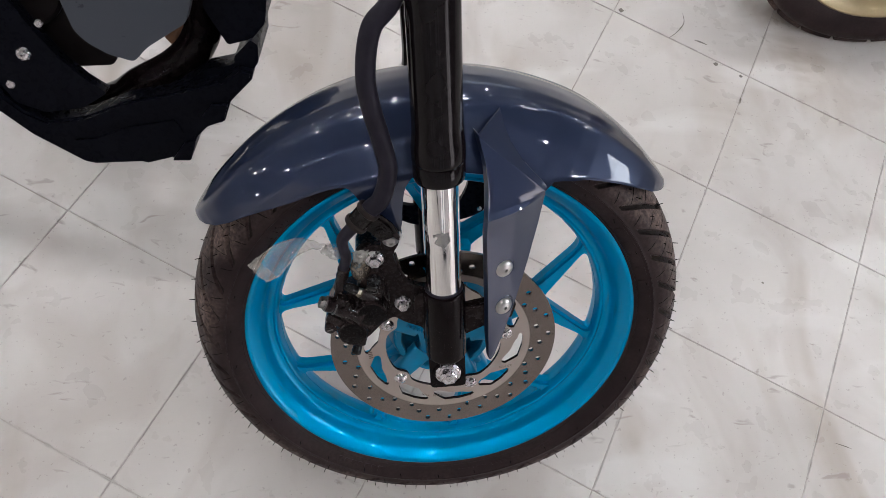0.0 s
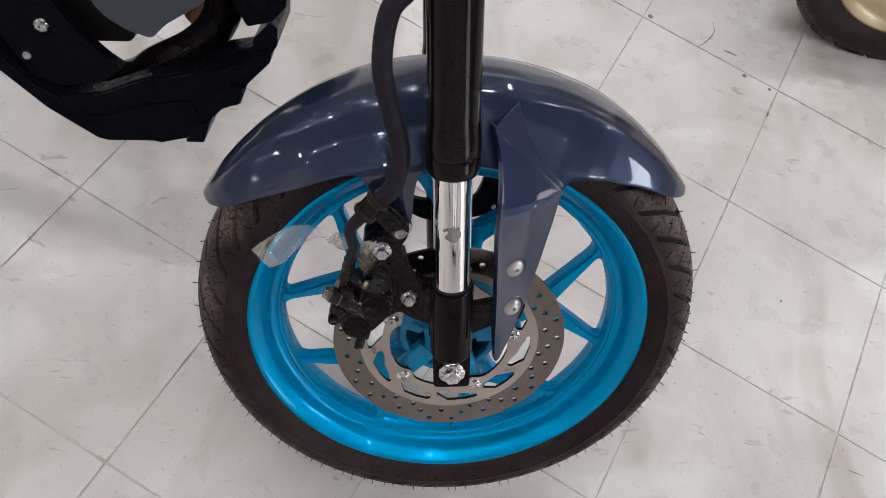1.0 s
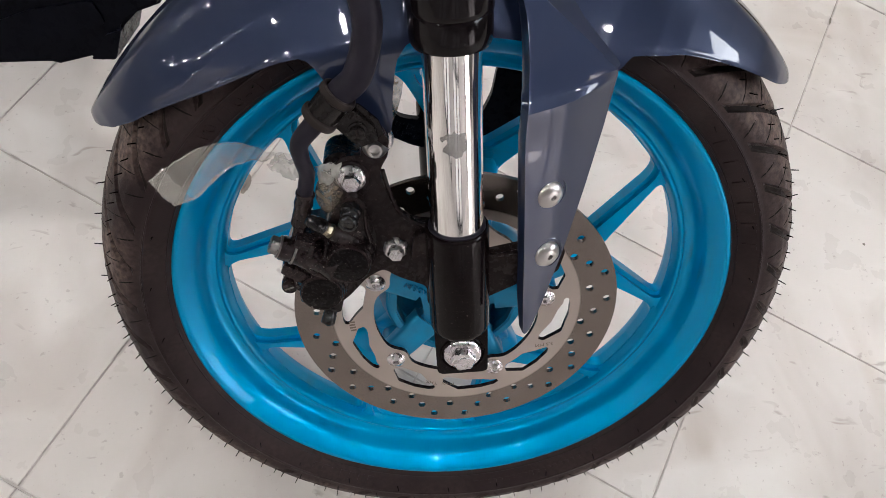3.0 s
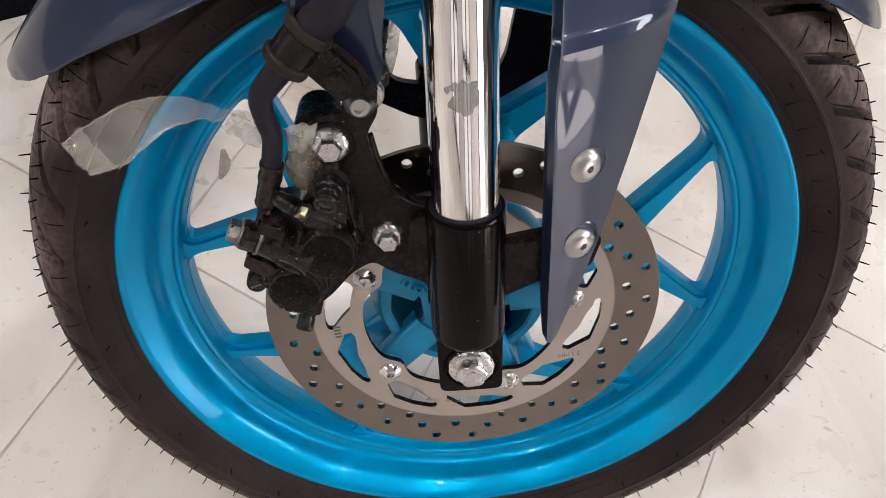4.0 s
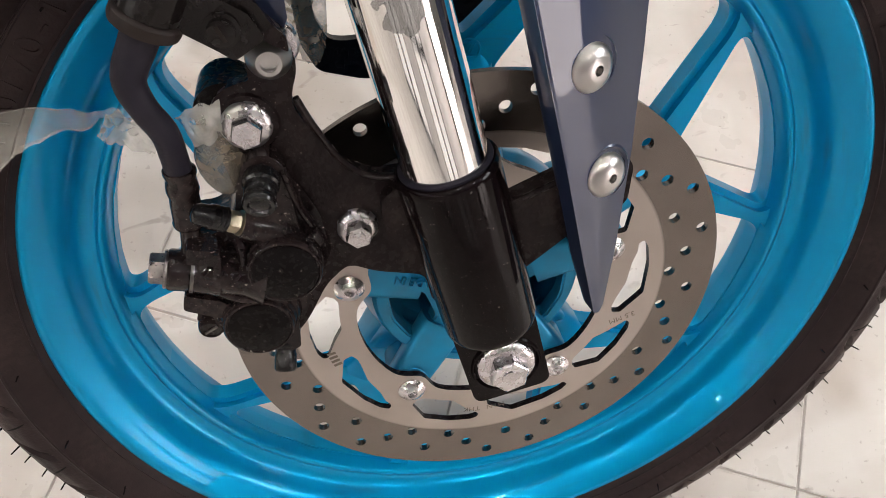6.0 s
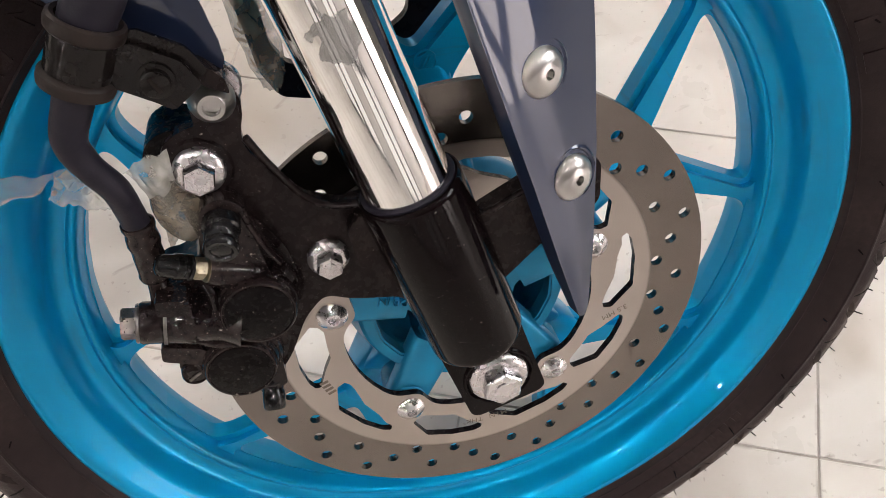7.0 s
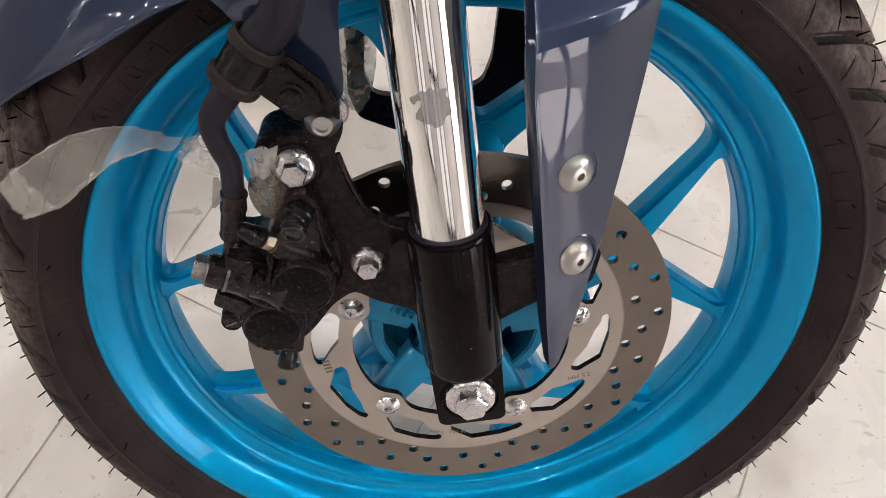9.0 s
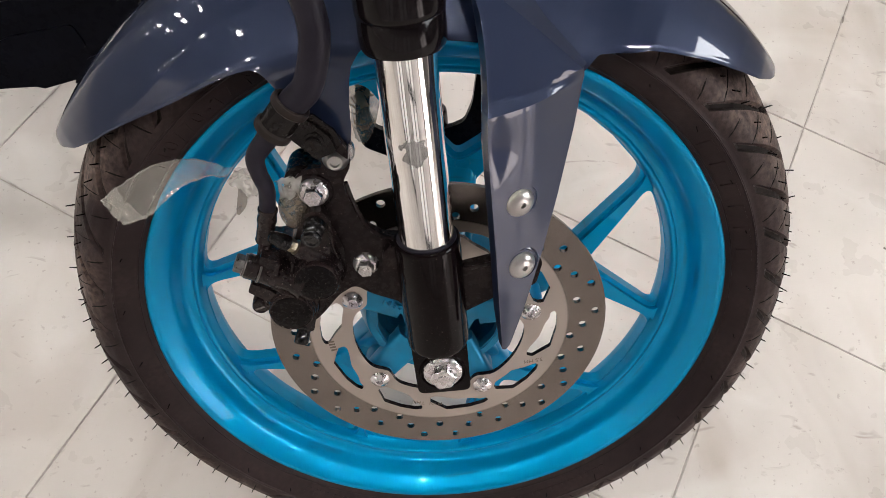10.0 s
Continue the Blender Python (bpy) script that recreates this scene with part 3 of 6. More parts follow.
def groove(deg, s):
    """Depth of the tread pattern at an angle and a place across the tread (s: 0 crown, 1 shoulder)."""
    def cut(u, pitch, width, soft):
        u = abs((u + pitch / 2) % pitch - pitch / 2)
        return min(1.0, max(0.0, (width / 2 + soft - u) / soft))

    p = 9.0
    # main cuts, swept from the crown to the shoulder; every third one runs on to the crown
    end = min(1.0, max(0.0, (0.935 - s) / 0.02))
    depth = (0.0046 - 0.0034 * max(0.0, s - 0.40)) * cut(deg - 17.0 * s - 7.4, p, 1.25, 0.3) * end * min(1.0, max(0.0, (s - 0.22) / 0.05))
    if 0.06 < s <= 0.30:
        depth = max(depth, 0.0046 * cut(deg - 17.0 * s - 7.4 - 14.0 * (0.30 - s), 3 * p, 1.2, 0.3))
    return depth


def tyre_mesh(n=2400):
    prof = [(r, -y) for r, y in SECTION]
    fine = []
    pts = TREAD + [(r, -y) for r, y in TREAD[-2::-1]]
    for (r0, y0), (r1, y1) in zip(pts, pts[1:]):
        for k in range(4):
            t = k / 4
            fine.append((r0 + (r1 - r0) * t, -(y0 + (y1 - y0) * t)))
    fine.append((pts[-1][0], -pts[-1][1]))
    prof += fine + [(r, y) for r, y in SECTION[::-1]]
    m = len(prof)
    arr = np.array(prof)
    tan = np.gradient(arr, axis=0)
    norm = np.stack([tan[:, 1], -tan[:, 0]], axis=1)
    norm /= np.linalg.norm(norm, axis=1)[:, None]
    verts, faces = [], []
    i0 = len(SECTION)
    sides = [math.atan2(abs(y), r - 0.235) / 1.25 for r, y in prof]
    edge = sides[i0]
    # the mesh runs along the main cuts
    swept = [17.0 * (sides[j] if i0 <= j < m - i0 else edge) for j in range(m)]
    for i in range(n):
        for j, (r, y) in enumerate(prof):
            deg = 360 * i / n + swept[j]
            a = radians(deg)
            c, s = math.cos(a), math.sin(a)
            if i0 <= j < m - i0:
                side = sides[j]
                g = groove(deg if y < 0 else deg + 4.2, side)
                r, y = r - g * norm[j][0], y - g * norm[j][1]
            verts.append((r * c, y, r * s))
    for i in range(n):
        k = (i + 1) % n
        for j in range(m - 1):
            faces.append((i * m + j, k * m + j, k * m + j + 1, i * m + j + 1))
    me = bpy.data.meshes.new("tyre")
    me.from_pydata(verts, [], faces)
    bm = bmesh.new()
    bm.from_mesh(me)
    bpy.data.meshes.remove(me)
    return bm


tyre = part("tyre", tyre_mesh(), M_RUBBER, moto, "black rubber tyre with directional tread and moulding hairs", 30)


# faces down in the main cuts take the colour with shade in it
tyre.data.materials.append(M_GROOVESHADE)
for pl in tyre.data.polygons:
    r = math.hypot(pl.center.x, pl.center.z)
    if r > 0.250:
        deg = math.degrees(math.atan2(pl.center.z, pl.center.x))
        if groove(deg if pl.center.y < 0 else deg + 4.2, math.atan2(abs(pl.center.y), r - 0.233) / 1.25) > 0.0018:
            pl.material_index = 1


def tread_point(deg, s, lift):
    """A point over the near shoulder of the tread at an angle and a place across it."""
    side = [(math.atan2(y, r - 0.235) / 1.25, r, y) for r, y in TREAD[::-1]]
    r = float(np.interp(s, [q[0] for q in side], [q[1] for q in side]))
    y = float(np.interp(s, [q[0] for q in side], [q[2] for q in side]))
    n = Vector((r - 0.245, y)).normalized() * lift
    x, z = polar(r + n.x, deg)
    return Vector((x, -(y + n.y), z))


def tread_sipe():
    """Short thin dark strips on the tread, the shade of slits between the main cuts, two to a block."""
    rnd = random.Random(9)
    out = []
    for k in range(40):
        g = 9.0 * k + 23.9
        for d0, s0, d1, s1 in ((1.4, 0.95, 2.5, 0.77), (-1.9, 0.80, -0.2, 0.50), (3.2, 0.53, 4.2, 0.27)):
            j = rnd.uniform(-0.3, 0.3)
            path = [tread_point(g + d0 + (d1 - d0) * t + j, s0 + (s1 - s0) * t, 0.00005) for t in (0, 0.25, 0.5, 0.75, 1)]
            out.append(sweep(path, lambda t: (0.00070 * (1 - abs(2 * t - 1) ** 4 * 0.6), 0.00025), 6))
    return joined(*out)


tagged(part("tread_sipe", tread_sipe(), M_SLIT, tyre, "short thin dark strips for the shade in the tread's slits"), kind="stuff")


def ring_set(rs):
    bm = bmesh.new()
    for r, y, w in rs:
        lathe([(r - w, y + 0.0004), (r - w * 0.4, y - 0.0005), (r + w * 0.4, y - 0.0005), (r + w, y + 0.0004)], 180, bm=bm)
    return bm


part("bead_ring", ring_set([(0.2345, -0.0468, 0.0009), (0.2508, -0.0561, 0.0008)]), M_RUBBER, tyre)


def whiskers():
    rnd = random.Random(4)
    bm = bmesh.new()
    spots = []
    for k in range(120):
        a = 3 * k + rnd.uniform(-0.6, 0.6)
        spots.append((a, 0.2772, -0.0435))
        spots.append((a + 1.4, 0.2772, 0.0435))
        if k % 2:
            spots.append((a + 0.7, 0.2908, -0.016))
            spots.append((a + 0.4, 0.2908, 0.016))
        if k % 4 == 0:
            spots.append((a, 0.2450, -0.0537))
    for a, r, y in spots:
        q = radians(a)
        nrm = Vector((math.cos(q) * (r - 0.245), y, math.sin(q) * (r - 0.245))).normalized()
        p = Vector((r * math.cos(q), y, r * math.sin(q))) - nrm * 0.001
        d = (nrm + Vector((rnd.uniform(-0.2, 0.2), rnd.uniform(-0.2, 0.2), rnd.uniform(-0.2, 0.2)))).normalized()
        L = rnd.uniform(0.004, 0.0080)
        pts = [p, p + d * L * 0.5, p + d * L]
        t = sweep(pts, lambda t: (0.0006 * (1 - 0.35 * t), 0.0006 * (1 - 0.35 * t)), n=4)
        me = bpy.data.meshes.new("tmp")
        t.to_mesh(me)
        t.free()
        bm.from_mesh(me)
        bpy.data.meshes.remove(me)
    return bm


tagged(part("moulding_hairs", whiskers(), M_RUBBERCAP, tyre, "short thin rubber moulding hairs"), kind="stuff")

# rim
RIMP = [(0.2290, -0.0405), (0.2312, -0.0412), (0.2316, -0.0428), (0.2300, -0.0442), (0.2272, -0.0441), (0.2248, -0.0425), (0.2215, -0.0394), (0.2172, -0.0350), (0.2146, -0.0318), (0.2128, -0.0282), (0.2112, -0.0238), (0.2092, -0.0200), (0.2064, -0.0174), (0.2036, -0.0160), (0.2016, -0.0156), (0.2002, -0.0168), (0.1984, -0.0170), (0.1966, -0.0152), (0.1954, -0.0118), (0.1943, -0.0070), (0.1938, -0.0020)]
RIMP = RIMP + [(0.1938, 0.004)] + [(r, -y + 0.001) for r, y in RIMP[::-1]]
RIMP = [(p.x, p.y) for p in catmull([(r, y, 0) for r, y in RIMP], 3)]
RIMP += [(0.2265, 0.036), (0.2220, 0.030), (0.2150, 0.018), (0.2120, 0.010), (0.2120, -0.010), (0.2150, -0.018), (0.2220, -0.030), (0.2265, -0.036)]
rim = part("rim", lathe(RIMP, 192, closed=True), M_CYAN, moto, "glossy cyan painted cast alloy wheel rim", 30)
Y_ANGLES = [15.2 + 72 * k for k in range(5)]


def beam(p0, p1, w0, w1, d0, d1, yc0, yc1, flare0=0.0, flare1=0.0, n=16):
    path = []
    N = 26
    for i in range(N + 1):
        t = i / N
        path.append((p0[0] + (p1[0] - p0[0]) * t, yc0 + (yc1 - yc0) * t, p0[1] + (p1[1] - p0[1]) * t))
    L = math.hypot(p1[0] - p0[0], p1[1] - p0[1])

    def size(t):
        w = w0 + (w1 - w0) * t
        d = d0 + (d1 - d0) * t
        w += flare1 * max(0.0, 1 - (1 - t) * L / 0.026) ** 2 + flare0 * max(0.0, 1 - t * L / 0.016) ** 2
        return w, d
    return sweep(path, size, n=24, power=4.0)


RIM_IN = 0.1936


def arm_edge(a, sgn, side, r_end=RIM_IN):
    """The two ends of one edge of a Y's arm: near the hub, and where it meets the rim."""
    p0, p1 = Vector(polar(0.112, a + 5.0 * sgn)), Vector(polar(0.2085, a + 22.2 * sgn))
    d = (p1 - p0).normalized()
    n = Vector((-d.y, d.x)) * sgn * side
    q0, q1 = p0 + n * 0.0070, p1 + n * 0.0056
    e = (q1 - q0).normalized()
    t = -q0.dot(e) + math.sqrt(max(0.0, q0.dot(e) ** 2 - q0.length_squared + r_end ** 2))
    return q0, q0 + e * t


def eased(poly, seg=6):
    """A polygon of (x, z, r) with each corner rounded by its own r."""
    out = []
    n = len(poly)
    for i in range(n):
        p, a, b = Vector(poly[i][:2]), Vector(poly[i - 1][:2]), Vector(poly[(i + 1) % n][:2])
        r = poly[i][2]
        if not r:
            out.append((p.x, p.y))
            continue
        da, db = a - p, b - p
        s, e = p + da.normalized() * min(r, da.length * 0.47), p + db.normalized() * min(r, db.length * 0.47)
        for j in range(seg + 1):
            t = j / seg
            q = s * (1 - t) ** 2 + p * 2 * t * (1 - t) + e * t * t
            out.append((q.x, q.y))
    return out


def spoke(a):
    """One Y of the wheel cut from a thick plate, its windows rounded in the corners."""
    outer = [(*polar(0.2040, a + t), 0) for t in range(-36, 37, 3)]
    for sgn in (1, -1):
        q0, q1 = arm_edge(a, sgn, 1)
        t1 = (math.degrees(math.atan2(q1.y, q1.x)) - a + 180) % 360 - 180
        leg = [(*polar(RIM_IN, a + 36 * sgn), 0), (*polar(RIM_IN, a + t1 + 5.5 * sgn), 0), (q1.x, q1.y, 0.016), (q0.x, q0.y, 0.010), (*polar(0.094, a + 11 * sgn), 0)]
        outer += leg if sgn > 0 else leg[::-1]
    (i0, i1), (j0, j1) = arm_edge(a, 1, -1), arm_edge(a, -1, -1)
    ti = (math.degrees(math.atan2(i1.y, i1.x)) - a + 180) % 360 - 180
    hole = [(*polar(0.1275, a), 0.006), (i1.x, i1.y, 0.011), *[(*polar(RIM_IN, a + ti * k / 3), 0) for k in (2, 1, 0, -1, -2)], (j1.x, j1.y, 0.011)]
    plate = slab(eased(outer), -0.0105, 0.0095, [eased(hole)], bevel=0.0042, segments=2)
    stem = beam(polar(0.046, a), polar(0.118, a), 0.0225, 0.0165, 0.026, 0.0110, -0.006, 0.0)
    return joined(plate, stem)


for a in Y_ANGLES:
    part("spoke", spoke(a), M_CYAN, rim)


def hub_mesh():
    pockets = []
    for a in Y_ANGLES:
        pockets.append(rounded([polar(0.0300, a + 16), polar(0.0500, a + 15), polar(0.0505, a + 36), polar(0.0500, a + 57), polar(0.0300, a + 56)], 0.004))
    face = slab(circle(0, 0, 0.0565, 90), -0.0470, -0.0360, [circle(0, 0, 0.0215, 36), *pockets], bevel=0.0012)
    bell = lathe([(0.0225, -0.0400), (0.0225, 0.0120), (0.0320, 0.0180), (0.0420, 0.0180), (0.0465, 0.0080), (0.0495, -0.0240), (0.0540, -0.0400), (0.0565, -0.0432), (0.0588, -0.0425), (0.0612, -0.0370), (0.0650, -0.0260), (0.0680, -0.0150), (0.0675, -0.0040), (0.0600, 0.0080), (0.0510, 0.018), (0.046, 0.030), (0.0, 0.032)], 90)
    arms = [beam(polar(0.0330, a), polar(0.0735, a), 0.0140, 0.0120, 0.0085, 0.0070, -0.0420, -0.0485) for a in Y_ANGLES]
    ribs = [beam(polar(0.050, a + s), polar(0.088, a + s * 0.5), 0.0085, 0.0060, 0.014, 0.011, -0.024, -0.006) for a in Y_ANGLES for s in (-14, 14)]
    pads = [lathe([(0.0115, -0.030), (0.0115, -0.0545), (0.010, -0.0556), (0, -0.0556)], 24, centre=(polar(0.0735, a)[0], 0, polar(0.0735, a)[1])) for a in Y_ANGLES]
    return joined(face, bell, *arms, *ribs, *pads)


hub = hub_mesh()
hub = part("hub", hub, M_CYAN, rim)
part("wheel_bearing_seal", lathe([(0.012, -0.034), (0.026, -0.034), (0.028, -0.031), (0.028, -0.028)], 40), M_PLASTIC, rim)
part("axle_spacer", lathe([(0.010, -0.034), (0.013, -0.036), (0.013, -0.078), (0.010, -0.08)], 32), M_STEEL, rim)

# brake disc
DY = -0.0598
HOLE_R = [0.1243, 0.1105, 0.1243, 0.1148, 0.1063, 0.1190, 0.1063, 0.1148]
SLOT_A = [(-51.2, 0.0848), (-50.6, 0.0805), (-48.2, 0.0777), (-40, 0.0773), (-34.5, 0.0773), (-29, 0.0830), (-22.6, 0.0900), (-23.2, 0.0928), (-26, 0.0942), (-34, 0.0945), (-43.5, 0.0938)]
SLOT_B = [(-18.9, 0.0835), (-19.3, 0.0784), (-16.5, 0.0768), (-12.9, 0.0773), (-3.9, 0.0815), (5.3, 0.0842), (9.9, 0.0880), (13.2, 0.0891), (13.7, 0.0925), (10.5, 0.0940), (2.8, 0.0940), (-9.5, 0.0933)]


def disc_mesh():
    outer = circle(0, 0, 0.1324, 180)
    inner = [polar(0.0685 - 0.0065 * math.exp(-(((a - 16 + 36) % 72 - 36) / 8.0) ** 2), a) for a in range(0, 360, 2)]
    holes = [inner]
    for k in range(56):
        a = -143.2 + 360 / 56 * k
        holes.append(circle(*polar(HOLE_R[k % 8], a), 0.0033, 12))
    for k in range(5):
        for slot in (SLOT_A, SLOT_B):
            holes.append(rounded([polar(r, a + 72 * k) for a, r in slot], 0.0010, 2))
    return slab(outer, DY, DY + 0.004, holes)


def disc_material():
    m = bpy.data.materials.new("brake_disc_steel")
    m.use_nodes = True
    nt = m.node_tree
    b = nt.nodes["Principled BSDF"]
    tc = nt.nodes.new("ShaderNodeTexCoord")
    sep = nt.nodes.new("ShaderNodeSeparateXYZ")
    nt.links.new(tc.outputs["Object"], sep.inputs[0])
    cmb = nt.nodes.new("ShaderNodeCombineXYZ")
    nt.links.new(sep.outputs["X"], cmb.inputs["X"])
    nt.links.new(sep.outputs["Z"], cmb.inputs["Y"])
    ln = nt.nodes.new("ShaderNodeVectorMath")
    ln.operation = "LENGTH"
    nt.links.new(cmb.outputs[0], ln.inputs[0])
    rr = nt.nodes.new("ShaderNodeMapRange")
    rr.inputs["From Min"].default_value, rr.inputs["From Max"].default_value = 0.1015, 0.1030
    nt.links.new(ln.outputs["Value"], rr.inputs["Value"])
    n = nt.nodes.new("ShaderNodeTexNoise")
    n.inputs["Scale"].default_value, n.inputs["Detail"].default_value = 35.0, 5.0
    nt.links.new(tc.outputs["Object"], n.inputs["Vector"])
    ca = nt.nodes.new("ShaderNodeMix")
    ca.data_type = "RGBA"
    ca.inputs[6].default_value, ca.inputs[7].default_value = (0.50, 0.44, 0.40, 1), (0.43, 0.38, 0.345, 1)
    nt.links.new(n.outputs["Fac"], ca.inputs["Factor"])
    cb = nt.nodes.new("ShaderNodeMix")
    cb.data_type = "RGBA"
    cb.inputs[6].default_value, cb.inputs[7].default_value = (0.25, 0.217, 0.196, 1), (0.17, 0.147, 0.133, 1)
    nt.links.new(n.outputs["Fac"], cb.inputs["Factor"])
    cc = nt.nodes.new("ShaderNodeMix")
    cc.data_type = "RGBA"
    nt.links.new(rr.outputs["Result"], cc.inputs["Factor"])
    nt.links.new(ca.outputs[2], cc.inputs[6])
    nt.links.new(cb.outputs[2], cc.inputs[7])
    nt.links.new(cc.outputs[2], b.inputs["Base Color"])
    b.inputs["Metallic"].default_value = 1.0
    mr = nt.nodes.new("ShaderNodeMapRange")
    mr.inputs["To Min"].default_value, mr.inputs["To Max"].default_value = 0.36, 0.27
    nt.links.new(rr.outputs["Result"], mr.inputs["Value"])
    nt.links.new(mr.outputs["Result"], b.inputs["Roughness"])
    tg = nt.nodes.new("ShaderNodeTangent")
    tg.direction_type, tg.axis = "RADIAL", "Y"
    nt.links.new(tg.outputs[0], b.inputs["Tangent"])
    b.inputs["Anisotropic"].default_value = 0.7
    # grinding marks: crossing arcs
    wv = nt.nodes.new("ShaderNodeTexWave")
    wv.bands_direction = "X"
    wv.inputs["Scale"].default_value, wv.inputs["Distortion"].default_value, wv.inputs["Detail"].default_value, wv.inputs["Detail Scale"].default_value = 260.0, 30.0, 3.0, 0.5
    nt.links.new(tc.outputs["Object"], wv.inputs["Vector"])
    bp = nt.nodes.new("ShaderNodeBump")
    bp.inputs["Strength"].default_value, bp.inputs["Distance"].default_value = 0.05, 0.0003
    nt.links.new(wv.outputs["Fac"], bp.inputs["Height"])
    nt.links.new(bp.outputs["Normal"], b.inputs["Normal"])
    return m


M_BRAKE = disc_material()
disc = part("brake_disc", disc_mesh(), M_BRAKE, moto, "drilled steel brake disc with slotted inner carrier", 30)
disc.data.materials.append(M_BRACKET)
for pl in disc.data.polygons:
    if abs(pl.normal.y) < 0.3 and 0.060 < math.hypot(pl.center.x, pl.center.z) < 0.098:
        pl.material_index = 1
for k in range(5):
    x, z = polar(0.0735, 16 + 72 * k)
    part("disc_bolt", moved(lathe([(0.0080, 0.0), (0.0080, 0.0010), (0.0074, 0.0016), (0.0042, 0.0038), (0.0036, 0.0042), (0.0028, 0.0042), (0.0026, 0.0018), (0.0, 0.0016)], 32, axis="Z"), along((0, -1, 0), (x, DY, z))), M_STEEL, disc)

# fork leg: axle clamp, chrome inner tube and black outer tube along one line
FD = Vector((-0.1628, 0, 0.9867))
FY = -0.0985


def on_fork(s, y=FY):
    return Vector((0, y, 0)) + FD * s


def cyl(p0, p1, r, n=28, edge=0.0012, r1=None):
    p0, p1 = Vector(p0), Vector(p1)
    L = (p1 - p0).length
    r1 = r1 or r
    return moved(lathe([(0, 0), (r - edge, 0), (r, edge), (r1, L - edge), (r1 - edge, L), (0, L)], n, axis="Z"), along(p1 - p0, p0))


def turned(p0, p1, profile, n=28):
    """A turned piece from p0 towards p1; profile: (radius, share of the length)."""
    p0, p1 = Vector(p0), Vector(p1)
    L = (p1 - p0).length
    return moved(lathe([(r, s * L) for r, s in profile], n, axis="Z"), along(p1 - p0, p0))


def fork(y):
    """One leg of the fork."""
    m = along(FD, (0, y, 0))
    out = -1 if y < 0 else 1
    tube = moved(lathe([(0.0, 0.262), (0.0185, 0.262), (0.0185, 0.106), (0.0, 0.106)], 64, axis="Z"), m)
    inner = part("inner_tube", tube, M_CHROME, moto, "polished chrome fork tube with a scrap of tape")
    low = moved(lathe([(0.0186, 0.1110), (0.0196, 0.1146), (0.0212, 0.1154), (0.0222, 0.1144), (0.0226, 0.1118), (0.0226, 0.0275), (0.0224, 0.0250), (0.0214, 0.0232), (0.0200, 0.0226), (0.0, 0.0226)], 64, axis="Z"), m)
    foot = slab(rounded([(-0.0205, 0.035), (0.0205, 0.035), (0.0205, -0.0235), (-0.0195, -0.0235)], 0.006), -0.0085, 0.014, bevel=0.002)
    if out > 0:
        moved(foot, Matrix.Scale(-1, 4, (0, 1, 0)))
    moved(foot, Matrix.Translation((0, y, 0)) @ Matrix.Rotation(math.atan2(FD.x, FD.z), 4, "Y"))
    boss = lathe([(0.0155, 0.0), (0.0165, 0.0015), (0.0172, 0.0015), (0.0178, 0.0)], 40, axis="Z")
    moved(boss, along((0, out, 0), (0.001, y + out * 0.0085, -0.0015)))
    clamp = part("axle_clamp", joined(low, foot, boss), M_GLOSSBLACK, moto, "glossy black lower fork clamp")
    part("wiper_seal", moved(lathe([(0.0185, 0.1142), (0.0203, 0.1152), (0.0203, 0.1162), (0.0186, 0.1168)], 48, axis="Z"), m), M_HOSE, clamp)
    up = moved(lathe([(0.0188, 0.2505), (0.0215, 0.2475), (0.0240, 0.2480), (0.0251, 0.2505), (0.0255, 0.2565), (0.0252, 0.2660), (0.0247, 0.2675), (0.0257, 0.2687), (0.0259, 0.2715), (0.0259, 0.2815), (0.0254, 0.2865), (0.0243, 0.2975), (0.0240, 0.3075), (0.0240, 0.75), (0.0, 0.75)], 64, axis="Z"), m)
    part("outer_tube", up, M_UPPER, moto, "gloss black upper fork tube")
    return inner, clamp


chrome, lower = fork(FY)
fork(-FY)
part("axle_bolt", flange_bolt((0.0010, -0.1065, -0.0015), 0.0146, 0.0100, 0.0105, spin=0.3, dimple=0.0045), M_STEEL, lower, "zinc plated flanged hexagon bolt")


def tape_scrap():
    rnd = random.Random(8)
    bm = bmesh.new()
    e1 = Vector((0, -1, 0))
    e2 = FD.cross(e1)
    grid = {}
    for i in range(73):
        for j in range(65):
            a = radians(-38 + 1.0 * i)
            s = 0.176 + 0.000375 * j
            u, v = (i - 36) / 36, (j - 32) / 32
            if u * u + v * v * 0.8 + 0.5 * noise.noise(Vector((i * 0.08, j * 0.08, 3.0))) < 0.5:
                r = 0.01872 + 0.00015 * noise.noise(Vector((i * 0.3, j * 0.3, 9.0)))
                grid[i, j] = bm.verts.new(on_fork(s) + r * (math.cos(a) * e1 + math.sin(a) * e2))
    for (i, j) in list(grid):
        q = [(i, j), (i + 1, j), (i + 1, j + 1), (i, j + 1)]
        if all(k in grid for k in q):
            bm.faces.new([grid[k] for k in q])
    for v in [v for v in bm.verts if not v.link_faces]:
        bm.verts.remove(v)
    return bm


part("tape_scrap", tape_scrap(), M_TAPE, chrome, "torn grey scrap of clear tape")

